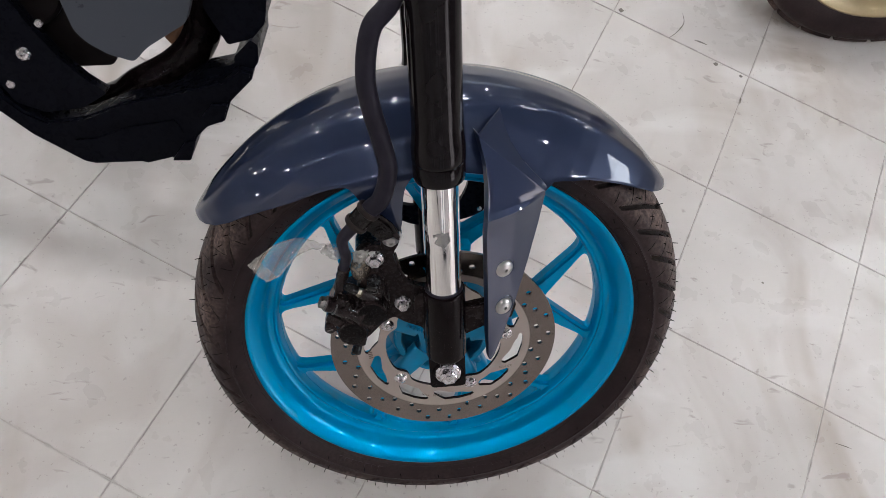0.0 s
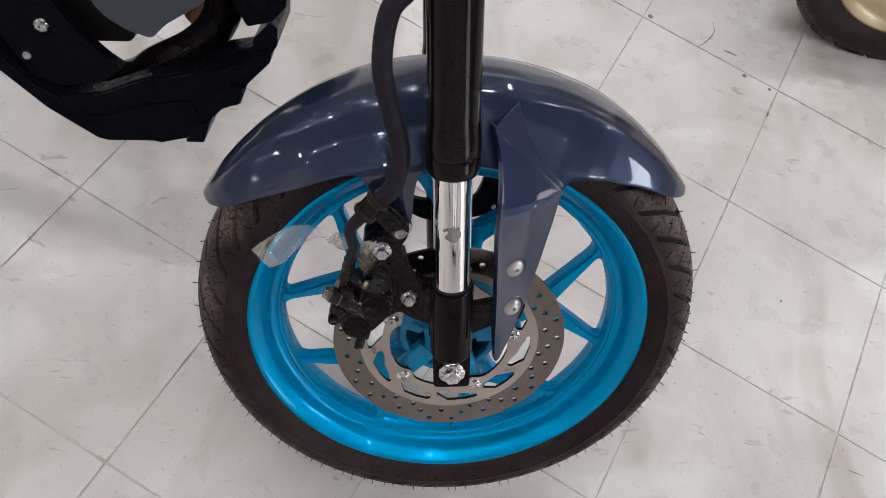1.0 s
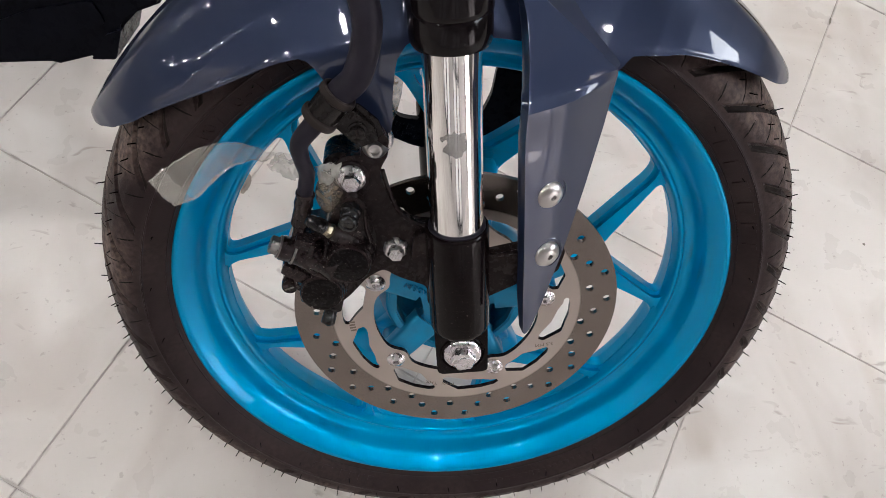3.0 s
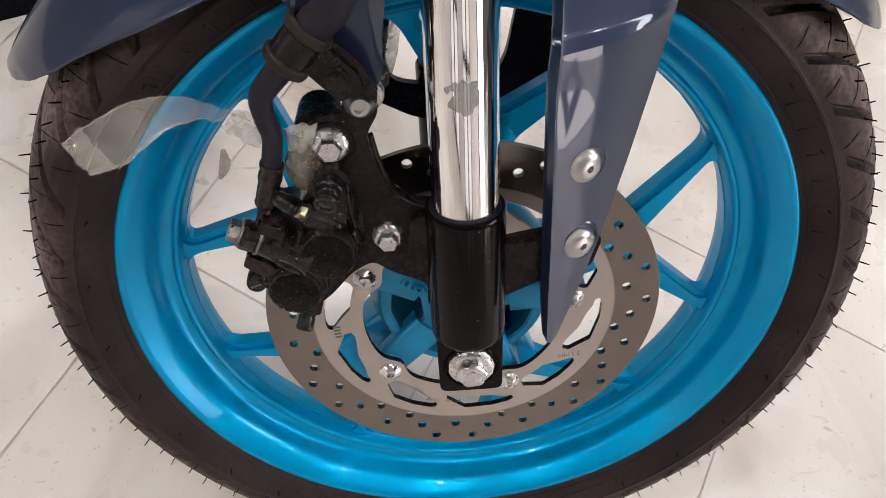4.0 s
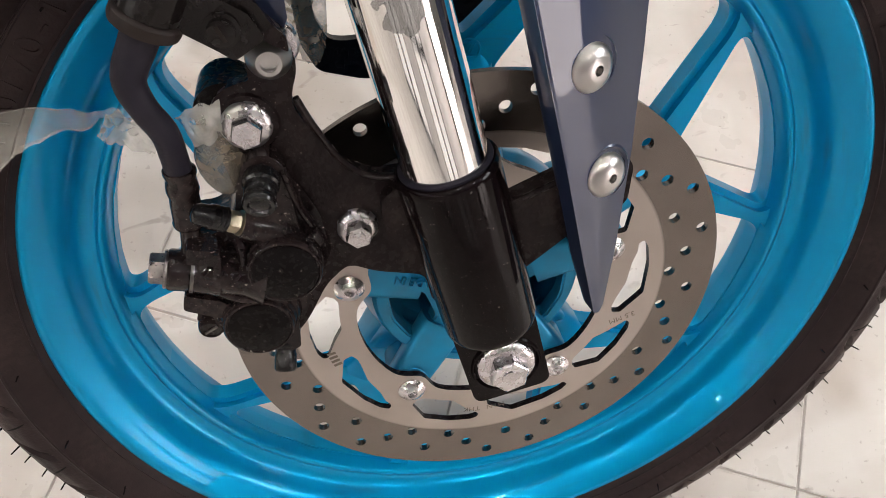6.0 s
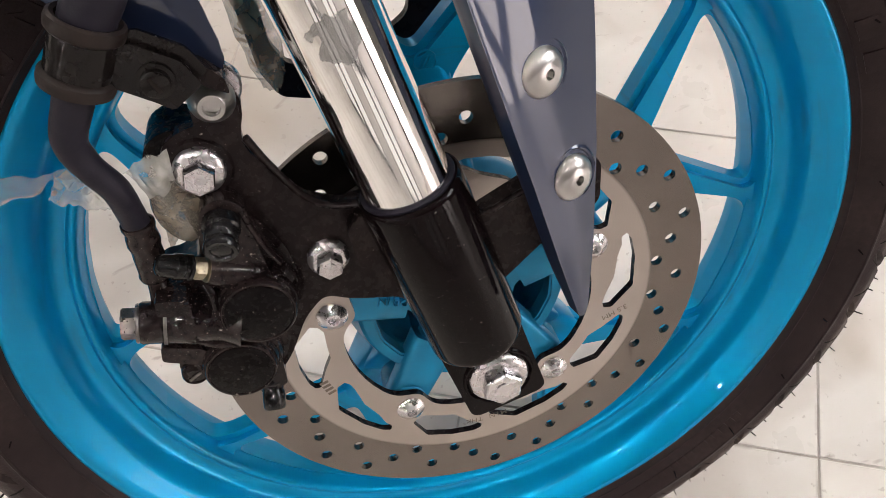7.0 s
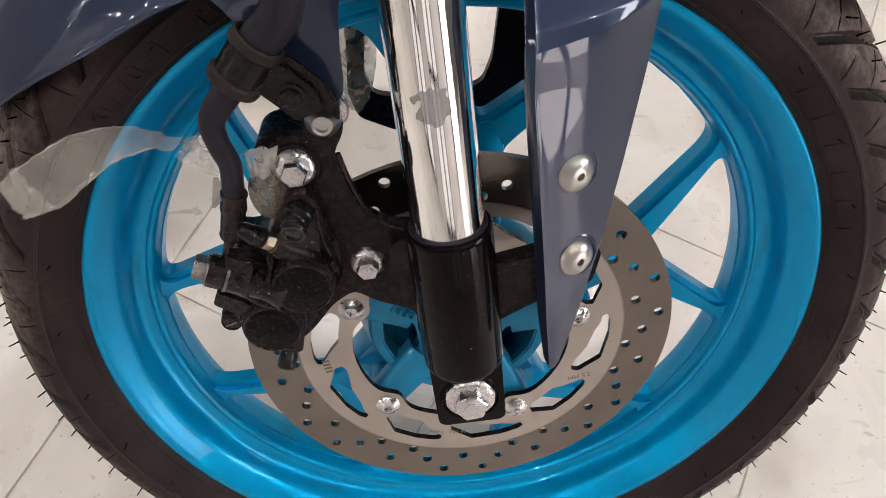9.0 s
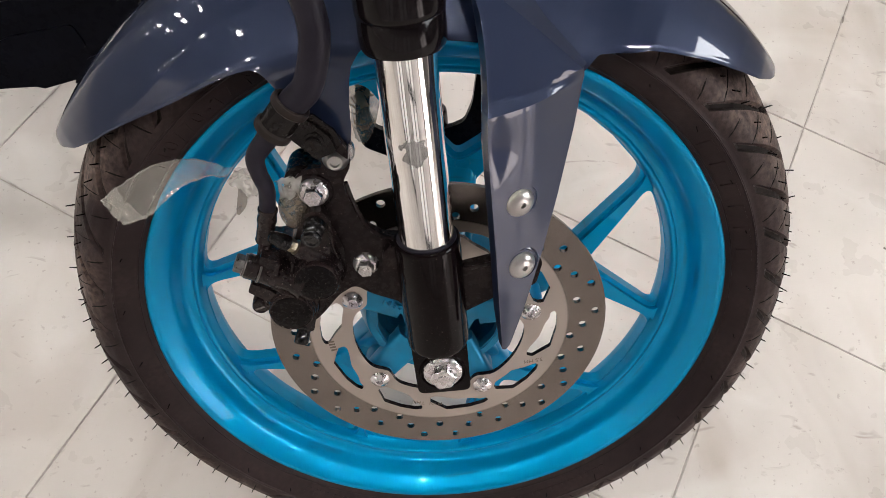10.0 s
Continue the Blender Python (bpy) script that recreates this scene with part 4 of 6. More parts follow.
# cast bracket between the clamp and the caliper
BR = [(-0.004, 0.020), (-0.0300, 0.0330), (-0.0318, 0.0502), (-0.0540, 0.0572), (-0.0660, 0.0642), (-0.0773, 0.0548), (-0.0884, 0.0369), (-0.0961, 0.0282), (-0.1090, 0.0450), (-0.1050, 0.1100), (-0.1080, 0.1380), (-0.1062, 0.1490), (-0.1010, 0.1550), (-0.0935, 0.1572), (-0.0885, 0.1575), (-0.0890, 0.1690), (-0.0800, 0.1755), (-0.0712, 0.1700), (-0.0704, 0.1594), (-0.0742, 0.1506), (-0.0752, 0.1440), (-0.0687, 0.1305), (-0.0605, 0.1150), (-0.0480, 0.1075), (-0.0370, 0.1075), (-0.010, 0.108)]
bracket = part("caliper_bracket", slab(rounded(BR, 0.005), -0.0905, -0.0830, bevel=0.0014), M_BRACKET, moto, "black cast caliper bracket with fine orange peel")
RIBP = [(-0.0735, 0.1480, -0.091), (-0.0680, 0.1330, -0.0912), (-0.0590, 0.1160, -0.0916), (-0.0470, 0.1085, -0.0930), (-0.0300, 0.1090, -0.0960)]
part("rib", sweep(catmull([(x, y, z) for x, z, y in RIBP]), lambda t: (0.0016, 0.0020), 10), M_BRACKET, bracket)
web = [(-0.0330, 0.108), (-0.0480, 0.100), (-0.0460, 0.070), (-0.0300, 0.052), (-0.008, 0.052), (-0.018, 0.108)]
part("boss", slab(rounded(web, 0.006), -0.098, -0.084, bevel=0.003), M_BRACKET, bracket)
part("lug", cyl((-0.0938, -0.080, 0.1403), (-0.0938, -0.0915, 0.1403), 0.0135, 32, 0.0015), M_BRACKET, bracket)
part("lug", cyl((-0.1010, -0.060, 0.1440), (-0.1010, -0.0880, 0.1440), 0.0125, 32, 0.0015), M_CAP, bracket)
FR = [(0.005, 0.090), (0.030, 0.099), (0.052, 0.108), (0.062, 0.100), (0.060, 0.080), (0.034, 0.068), (0.006, 0.048)]
stay = part("fin_bracket", slab(rounded(FR, 0.004), -0.1020, -0.0920, bevel=0.0012), M_BRACKET, moto, "black cast fin bracket")
part("rib", sweep([(0.012, -0.1035, 0.0925), (0.032, -0.1035, 0.0995), (0.052, -0.1035, 0.1065)], lambda t: (0.0013, 0.0016), 10), M_BRACKET, stay)
part("fin_mount", slab(rounded([(0.034, 0.100), (0.050, 0.106), (0.046, 0.165), (0.030, 0.163)], 0.004), -0.105, -0.097, bevel=0.001), M_BRACKET, stay)
for (x, z, rf, tip) in ((-0.0938, 0.1403, 0.0100, 0.0010), (-0.0588, 0.0845, 0.0090, 0.0028)):
    part("bracket_bolt", flange_bolt((x, -0.0910, z), rf, rf * 0.66, 0.0098, dimple=tip, spin=0.2), M_STEEL, bracket)
part("hose_bolt", turned((-0.0797, -0.0900, 0.1661), (-0.0797, -0.0990, 0.1661), [(0, 0), (0.0086, 0), (0.0086, 0.3), (0.0080, 0.42), (0.0052, 0.95), (0.0047, 1.0), (0.0032, 1.0), (0.0030, 0.75), (0, 0.7)], 32), M_ALU, bracket)
part("ear", slab(rounded([(-0.0895, 0.1529), (-0.0757, 0.1480), (-0.0715, 0.1600), (-0.0730, 0.1690), (-0.0800, 0.1740), (-0.0880, 0.1690)], 0.003), -0.0928, -0.0835, bevel=0.0010), M_BRACKET, bracket)
part("collar", cyl((-0.0770, -0.0840, 0.1690), (-0.0770, -0.0895, 0.1690), 0.0092, 28, 0.0008), M_STEEL, bracket)

# caliper
BODY = [(-0.1030, 0.1180), (-0.0950, 0.1240), (-0.0860, 0.1220), (-0.0790, 0.1100), (-0.0735, 0.0960), (-0.0725, 0.0800), (-0.0800, 0.0620), (-0.0900, 0.0400), (-0.1000, 0.0300), (-0.1180, 0.0310), (-0.1290, 0.0420), (-0.1310, 0.0540), (-0.1380, 0.0600), (-0.1370, 0.0720), (-0.1330, 0.0820), (-0.1280, 0.0940), (-0.1180, 0.0935), (-0.1080, 0.1000)]
caliper = part("brake_caliper", slab(rounded(BODY, 0.004), -0.0930, -0.0640, bevel=0.0030, segments=3), M_CALIPER, moto, "dusty black two piston brake caliper")
CU, CL = Vector((-0.0918, 0.0786)), Vector((-0.1094, 0.0482))


def hourglass(ru, rl, neck, n=90):
    """Outline round both cylinders, drawn in at the waist."""
    d = (CL - CU).normalized()
    w = Vector((-d.y, d.x))
    D = (CL - CU).length
    ss = [-ru + (D + ru + rl) * 0.5 * (1 - math.cos(math.pi * k / n)) for k in range(n + 1)]
    half = [max(math.sqrt(max(0.0, ru * ru - q * q)), math.sqrt(max(0.0, rl * rl - (q - D) ** 2)), neck if 0 < q < D else 0.0) for q in ss]
    for _ in range(3):
        half = [half[0]] + [(half[k - 1] + 2 * half[k] + half[k + 1]) / 4 for k in range(1, n)] + [half[-1]]
    left = [CU + d * q + w * h for q, h in zip(ss, half)]
    right = [CU + d * q - w * h for q, h in zip(ss, half)][-2:0:-1]
    return [(p.x, p.y) for p in left + right]


part("cylinder_block", slab(hourglass(0.0166, 0.0160, 0.0072), -0.1030, -0.080, bevel=0.0030, segments=3), M_CALIPER, caliper)
for c, r, yf in ((CU, 0.0157, -0.1085), (CL, 0.0154, -0.1052)):
    prof = [(0.0, -0.072), (r + 0.0046, -0.072), (r + 0.0044, -0.0905), (r + 0.0026, -0.0965), (r + 0.0008, -0.1000), (r, -0.1030), (r, yf + 0.0010), (r - 0.0005, yf + 0.0002), (r - 0.0011, yf), (r - 0.0015, yf + 0.0006), (0.0, yf + 0.0006)]
    part("piston_housing", lathe(prof, 56, centre=(c.x, 0, c.y)), M_CALIPER, caliper)
    part("piston_cap", lathe([(0.0, yf - 0.0001), (r - 0.0024, yf - 0.0001), (r - 0.0018, yf + 0.0002), (r - 0.0016, yf + 0.0010)], 48, centre=(c.x, 0, c.y)), M_CAP, caliper, "flat black piston cap")
# pin boss, its boot and the gusset beside it
pill = [(-0.0915 + 0.0088 * math.cos(a), 0.1222 + 0.0088 * math.sin(a)) for a in (k * math.pi / 14 for k in range(15))] + [(-0.1000, 0.0960), (-0.0825, 0.0930)]
part("pin_boss", slab(pill, -0.1010, -0.078, bevel=0.0030, segments=3), M_CALIPER, caliper)
part("guide_pin", turned((-0.0922, -0.1000, 0.1212), (-0.0940, -0.1145, 0.1168), [(0.0074, 0), (0.0074, 0.30), (0.0066, 0.36), (0.0064, 0.62), (0.0059, 0.67), (0.0062, 0.72), (0.0067, 0.80), (0.0067, 0.92), (0.0060, 1.0), (0.0046, 1.0), (0.0040, 0.95), (0.0036, 0.97), (0, 0.97)], 32), M_RUBBERCAP, caliper, "black rubber guide pin boot")
part("gusset", sweep(catmull([(-0.0838, -0.0990, 0.1235), (-0.0822, -0.0995, 0.1130), (-0.0800, -0.0995, 0.1030), (-0.0772, -0.0985, 0.0950)]), lambda t: (0.0018, 0.0030), 12), M_CALIPER, caliper)
part("web_plate", slab(rounded([(-0.0905, 0.1170), (-0.0835, 0.1180), (-0.0770, 0.0980), (-0.0850, 0.0900), (-0.0930, 0.0930)], 0.003), -0.0975, -0.085, bevel=0.0020), M_CALIPER, caliper)
# bleed boss with nipple and ribbed cap
part("bleed_boss", turned((-0.0895, -0.0955, 0.0905), (-0.1052, -0.0985, 0.1005), [(0.0085, 0), (0.0078, 0.5), (0.0070, 0.9), (0.0064, 1.0), (0, 1.0)], 28), M_CALIPER, caliper)
NA, NB = Vector((-0.1048, -0.0985, 0.1002)), Vector((-0.1215, -0.1040, 0.1130))
nd = (NB - NA).normalized()
bleed = part("bleed_nipple", joined(turned(NA, NA + nd * 0.0085, [(0, 0), (0.0054, 0), (0.0054, 0.16), (0.0036, 0.2), (0.0036, 1.0), (0, 1.0)], 24), moved(hexagon(0.0046, 0.0042), along(nd, NA + nd * 0.0022))), M_BRASS, caliper, "zinc bleed nipple with black cap")
part("bleed_cap", joined(turned(NA + nd * 0.0070, NB, [(0.0046, 0), (0.0054, 0.03), (0.0054, 0.10), (0.0050, 0.13), (0.0054, 0.16), (0.0054, 0.24), (0.0050, 0.27), (0.0054, 0.30), (0.0054, 0.48), (0.0047, 0.54), (0.0046, 0.80), (0.0038, 0.94), (0.0020, 1.0), (0, 1.0)], 28)), M_RUBBERCAP, caliper, "black rubber bleed cap")
# bridge: bore tube, hose stop, ledge and ribs
part("bore_tube", turned((-0.1275, -0.0965, 0.0812), (-0.1010, -0.0985, 0.0712), [(0, 0), (0.0094, 0), (0.0102, 0.06), (0.0102, 0.72), (0.0116, 0.9), (0.0130, 1.0), (0, 1.0)], 36), M_CALIPER, caliper)
part("hose_stop", joined(slab(rounded([(-0.1285, 0.0965), (-0.1160, 0.0925), (-0.1178, 0.0850), (-0.1300, 0.0890)], 0.0012), -0.1050, -0.092, bevel=0.0010), slab(rounded([(-0.1185, 0.0930), (-0.1155, 0.0920), (-0.1195, 0.0720), (-0.1225, 0.0730)], 0.0010), -0.1068, -0.094, bevel=0.0010)), M_CALIPER, caliper)
part("ledge", slab(rounded([(-0.1372, 0.0690), (-0.1226, 0.0625), (-0.1180, 0.0560), (-0.1247, 0.0528), (-0.1395, 0.0612)], 0.002), -0.0995, -0.080, bevel=0.0016, segments=3), M_CALIPER, caliper)
part("rib", sweep(catmull([(-0.1215, -0.1000, 0.0690), (-0.1140, -0.1025, 0.0655), (-0.1065, -0.1035, 0.0640)]), lambda t: (0.0022, 0.0026), 12), M_CALIPER, caliper)
part("rib", sweep(catmull([(-0.1085, -0.0985, 0.0940), (-0.1075, -0.1010, 0.0885), (-0.1085, -0.1020, 0.0810)]), lambda t: (0.0022, 0.0024), 12), M_CALIPER, caliper)
part("side_flange", slab(rounded([(-0.0955, 0.0600), (-0.0905, 0.0600), (-0.0945, 0.0270), (-0.1015, 0.0250)], 0.002), -0.0985, -0.083, bevel=0.0016), M_CALIPER, caliper)
# banjo bolt, washer and eye
BA, BB = Vector((-0.1468, -0.0985, 0.0862)), Vector((-0.1240, -0.0975, 0.0782))
bd = (BB - BA).normalized()
part("banjo_bolt", joined(moved(hexagon(0.0066, 0.0060), along(-bd, BA + bd * 0.0060)), turned(BA + bd * 0.0058, BA + bd * 0.0074, [(0, 0), (0.0080, 0), (0.0084, 0.5), (0.0080, 1), (0, 1)], 28)), M_DULLZINC, caliper, "dull plated banjo bolt")
part("banjo_eye", turned(BA + bd * 0.0074, BA + bd * 0.0165, [(0, 0), (0.0084, 0), (0.0090, 0.12), (0.0090, 0.85), (0.0085, 1), (0, 1)], 32), M_CALIPER, caliper)
part("banjo_washer", turned(BA + bd * 0.0166, BA + bd * 0.0180, [(0, 0), (0.0096, 0), (0.0096, 1), (0, 1)], 32), M_DULLZINC, caliper)
part("banjo_port", turned(BA + bd * 0.0180, BA + bd * 0.0290, [(0, 0), (0.0092, 0), (0.0096, 0.4), (0.0104, 1), (0, 1)], 28), M_CALIPER, caliper)
plug = part("pad_plug", turned((-0.1336, -0.070, 0.0412), (-0.1340, -0.0890, 0.0382), [(0, 0), (0.0062, 0), (0.0062, 0.80), (0.0058, 0.94), (0.0050, 1), (0.0046, 0.96), (0, 0.96)], 28), M_CALIPER, caliper)
part("slot", moved(box(-0.0036, -0.0006, -0.0003, 0.0036, 0.0006, 0.0004), along((0, -1, -0.15), (-0.1340, -0.0886, 0.0383)) @ Matrix.Rotation(0.5, 4, "Z")), M_DULLZINC, plug)
part("plug_arm", slab(rounded([(-0.1400, 0.0420), (-0.1330, 0.0600), (-0.1240, 0.0560), (-0.1285, 0.0380)], 0.002), -0.0850, -0.068, bevel=0.0014), M_CALIPER, caliper)
part("lower_pin", turned((-0.1005, -0.0880, 0.0330), (-0.1042, -0.1010, 0.0160), [(0.0070, 0), (0.0070, 0.42), (0.0064, 0.48), (0.0050, 0.52), (0.0048, 0.60), (0.0052, 0.64), (0.0052, 0.95), (0.0045, 1.0), (0, 1.0)], 28), M_RUBBERCAP, caliper)

# brake hose, its clamp and end fitting
HOSE = [(-0.085, -0.09, 0.48), (-0.100, -0.100, 0.412), (-0.1166, -0.105, 0.3845), (-0.1184, -0.105, 0.3446), (-0.1112, -0.105, 0.3137), (-0.1002, -0.105, 0.2841), (-0.0905, -0.106, 0.2529), (-0.0940, -0.106, 0.2218), (-0.1035, -0.105, 0.2080), (-0.1130, -0.104, 0.192)]
hose = part("brake_hose", sweep(catmull(HOSE), lambda t: (0.0090, 0.0090), 20), M_HOSE, moto, "black rubber sleeved brake hose")
HOSE2 = [(-0.1105, -0.104, 0.197), (-0.1200, -0.1035, 0.1830), (-0.1275, -0.1030, 0.1700), (-0.1262, -0.1020, 0.1580), (-0.1228, -0.0990, 0.1460), (-0.1235, -0.0940, 0.1330), (-0.1245, -0.0905, 0.1210)]
part("lower_hose", sweep(catmull(HOSE2), lambda t: (0.0074 - 0.0020 * min(1.0, 2 * t), 0.0074 - 0.0020 * min(1.0, 2 * t)), 20), M_HOSE, hose)
CA, CB = Vector((-0.1036, -0.1045, 0.2085)), Vector((-0.1172, -0.1035, 0.1872))
part("hose_clamp", turned(CA, CB, [(0.0095, 0.02), (0.0108, 0.0), (0.0120, 0.03), (0.0124, 0.10), (0.0122, 0.19), (0.0112, 0.23), (0.0100, 0.24), (0.0100, 0.76), (0.0112, 0.77), (0.0122, 0.81), (0.0124, 0.90), (0.0120, 0.97), (0.0104, 1.0), (0.0070, 1.0)], 36), M_GROMMET, hose, "brownish black rubber hose grommet")
part("clamp_band", turned(CA, CB, [(0.0102, 0.24), (0.0107, 0.245), (0.0107, 0.755), (0.0102, 0.76)], 36), M_BAND, hose, "dark satin steel clamp band")
ARM = [(-0.1015, 0.1974), (-0.0953, 0.1980), (-0.0822, 0.1881), (-0.0780, 0.1785), (-0.0900, 0.1722), (-0.0945, 0.1763), (-0.1066, 0.1859)]
part("clamp_arm", slab(rounded(ARM, 0.0020), -0.1068, -0.1046, bevel=0.0006), M_BAND, hose)
part("clamp_arm", slab(rounded([(x + 0.0030, z + 0.0030) for x, z in ARM], 0.0020), -0.1040, -0.1020, bevel=0.0006), M_BAND, hose)
part("clamp_tongue", slab(rounded([(-0.0835, 0.1850), (-0.0780, 0.1840), (-0.0715, 0.1760), (-0.0715, 0.1700), (-0.0790, 0.1750)], 0.0015), -0.1005, -0.0935, bevel=0.0006), M_BRACKET, hose)
cbolt = part("clamp_bolt", turned((-0.0918, -0.1066, 0.1838), (-0.0920, -0.1105, 0.1836), [(0, 0), (0.0064, 0), (0.0064, 0.25), (0.0050, 0.32), (0.0048, 0.9), (0.0042, 1.0), (0, 1.0)], 28), M_BAND, hose)
# dark strip on the bolt head, standing for the shade in its slot
part("slot", moved(box(-0.0007, -0.0030, 0, 0.0007, 0.0030, 0.0003), along((0, -1, 0), (-0.0920, -0.1104, 0.1836)) @ Matrix.Rotation(0.35, 4, "Z")), M_GROOVESHADE, cbolt)
part("crimp_sleeve", turned((-0.1238, -0.0915, 0.1262), (-0.1272, -0.0905, 0.0990), [(0.0054, 0), (0.0066, 0.015), (0.0067, 0.07), (0.0060, 0.14), (0.0065, 0.26), (0.0067, 0.36), (0.0060, 0.46), (0.0062, 0.58), (0.0062, 0.88), (0.0067, 0.94), (0.0062, 1.0), (0.0040, 1.0)], 28), M_CALIPER, hose, "black crimped hose end")
part("hose_neck", sweep(catmull([(-0.1271, -0.0905, 0.1000), (-0.1280, -0.0935, 0.0925), (-0.1300, -0.0975, 0.0845)]), lambda t: (0.0042, 0.0042), 16), M_CALIPER, hose)

# mudguard shell: crown over the tyre, sides drawn down to an edge that varies along it
FEN = [  # angle, edge radius, half width at the edge, crown radius
    (155.7, 0.3135, 0.003, 0.3150), (155.4, 0.3115, 0.015, 0.3150), (154.8, 0.3080, 0.026, 0.3150), (153.8, 0.3030, 0.036, 0.3148), (151.8, 0.2945, 0.0465, 0.3144), (148.6, 0.2858, 0.0545, 0.3140), (145.0, 0.2795, 0.060, 0.3135), (140.0, 0.2706, 0.0668, 0.3131), (135.0, 0.2638, 0.0732, 0.3128), (130.0, 0.2604, 0.0786, 0.3124), (126.0, 0.2592, 0.0825, 0.3122), (124.0, 0.2586, 0.0842, 0.3121), (121.0, 0.2562, 0.087, 0.3120), (119.0, 0.2540, 0.088, 0.3120),
    (112.0, 0.2525, 0.090, 0.3120), (104.0, 0.2480, 0.088, 0.3120), (95.0, 0.2460, 0.086, 0.3120), (85.0, 0.2440, 0.085, 0.3122), (76.0, 0.2455, 0.0838, 0.3125), (73.8, 0.2498, 0.0839, 0.3125), (71.5, 0.2555, 0.0840, 0.3125), (69.8, 0.2592, 0.0838, 0.3126), (68.0, 0.2625, 0.0828, 0.3126), (66.0, 0.2680, 0.081, 0.3126), (60.0, 0.2770, 0.074, 0.3124), (53.0, 0.2870, 0.062, 0.3120), (48.0, 0.2945, 0.049, 0.3115), (46.5, 0.2980, 0.0425, 0.3114), (45.0, 0.3020, 0.0345, 0.3112), (44.0, 0.3055, 0.026, 0.3110), (43.3, 0.3085, 0.014, 0.3107), (43.0, 0.3098, 0.003, 0.3105)]
DROP = [(122.0, 0.0), (120.7, 0.0008), (119.9, 0.0028), (119.4, 0.0065), (119.1, 0.0110), (118.8, 0.0175), (118.2, 0.0270), (117.2, 0.0350), (116.1, 0.0410), (114.8, 0.0540), (113.6, 0.0610), (112.5, 0.0628), (111.4, 0.0595), (110.5, 0.0520), (109.5, 0.0370), (108.0, 0.0190), (107.3, 0.0120), (105.8, 0.0045), (104.0, 0.0), (85.0, 0.0), (80.0, 0.0050), (76.0, 0.0095), (73.5, 0.0120), (73.0, 0.0070), (72.5, 0.0015), (72.0, 0.0)]  # depth of the tab by the hose and the web by the fin
SEC_U = [0.0, 0.20, 0.40, 0.52, 0.60, 0.72, 0.84, 0.93, 1.0]
SEC_R = [1.0, 0.985, 0.93, 0.86, 0.76, 0.58, 0.36, 0.17, 0.0]


def lerp_table(tab, a):
    xs = [-r[0] for r in tab]
    return [float(np.interp(-a, xs, [r[k] for r in tab])) for k in range(1, len(tab[0]))]


CREASE = [  # angle, share across the shell at which the shoulder crease runs, its height
    (154.9, 0.99, 0.0), (147.0, 0.985, 0.0), (143.0, 0.97, 0.0008), (140.0, 0.94, 0.0014), (136.0, 0.90, 0.0018), (130.0, 0.84, 0.0018), (125.0, 0.785, 0.0013), (119.0, 0.76, 0.0014), (104.0, 0.76, 0.0020), (97.0, 0.66, 0.0020), (92.0, 0.56, 0.0022), (87.0, 0.54, 0.0022), (81.0, 0.50, 0.0022), (75.0, 0.46, 0.0020), (66.0, 0.475, 0.0017), (61.0, 0.52, 0.0013), (54.0, 0.58, 0.0007), (48.0, 0.62, 0.0), (43.0, 0.62, 0.0)]
RIDGE = [(154.9, 0.62, 0.0), (97.0, 0.60, 0.0), (88.4, 0.645, 0.0012), (83.9, 0.68, 0.0014), (75.4, 0.725, 0.0009), (69.0, 0.77, 0.0), (43.0, 0.8, 0.0)]


def mudguard(n=440, m=72):
    """Shell in columns that follow the shoulder crease, so that it stays a clean edge."""
    bm = bmesh.new()
    rows = []
    half, at = m // 2, int(m * 0.31)
    for i in range(n + 1):
        a = 155.7 + (43.0 - 155.7) * i / n
        wide = 2.5 if 85 < a < 143 else 0.25
        re, w, rc = [sum(col) / 7 for col in zip(*[lerp_table(FEN, a + wide * q / 3) for q in (-3, -2, -1, 0, 1, 2, 3)])]
        uc, high = [(p + q + s) / 3 for p, q, s in zip(lerp_table(CREASE, a - 2.0), lerp_table(CREASE, a), lerp_table(CREASE, a + 2.0))]
        ur, soft = [(p + q + s) / 3 for p, q, s in zip(lerp_table(RIDGE, a - 2.0), lerp_table(RIDGE, a), lerp_table(RIDGE, a + 2.0))]
        row = []
        for j in range(m + 1):
            c = abs(j - half)
            au = uc * c / at if c <= at else uc + (1 - uc) * (c - at) / (half - at)
            k = 0.25 * (np.interp(max(0, au - 0.03), SEC_U, SEC_R) + 2 * np.interp(au, SEC_U, SEC_R) + np.interp(min(1, au + 0.03), SEC_U, SEC_R))
            y = w * math.copysign(au ** 0.86, j - half)
            out = high * max(0.0, 1 - abs(au - uc) / 0.17) ** 1.25 * min(1.0, (1.02 - au) / 0.08) + soft * max(0.0, 1 - abs(au - ur) / 0.08) ** 1.4
            tilt = math.pi / 2 * min(1.0, au * 1.05)
            x, z = polar(re + (rc - re) * float(k) + out * math.cos(tilt), a)
            row.append(bm.verts.new((x, y + math.copysign(out * math.sin(tilt), j - half), z)))
        # tab and web hang on from the near edge
        deep = max(0.0006, lerp_table(DROP, a)[0])
        for q in range(1, 9):
            d = deep * q / 8
            x, z = polar(re - d, a)
            row.insert(0, bm.verts.new((x, -w - 0.0027 * (1 - math.exp(-d / 0.005)), z)))
        rows.append(row)
    for A, B in zip(rows, rows[1:]):
        for j in range(m + 8):
            bm.faces.new((A[j], A[j + 1], B[j + 1], B[j]))
    bmesh.ops.recalc_face_normals(bm, faces=bm.faces)
    bmesh.ops.solidify(bm, geom=bm.faces[:], thickness=0.0026)
    return bm


guard = part("front_mudguard", mudguard(), M_GREY, moto, "glossy slate grey front mudguard", 50)


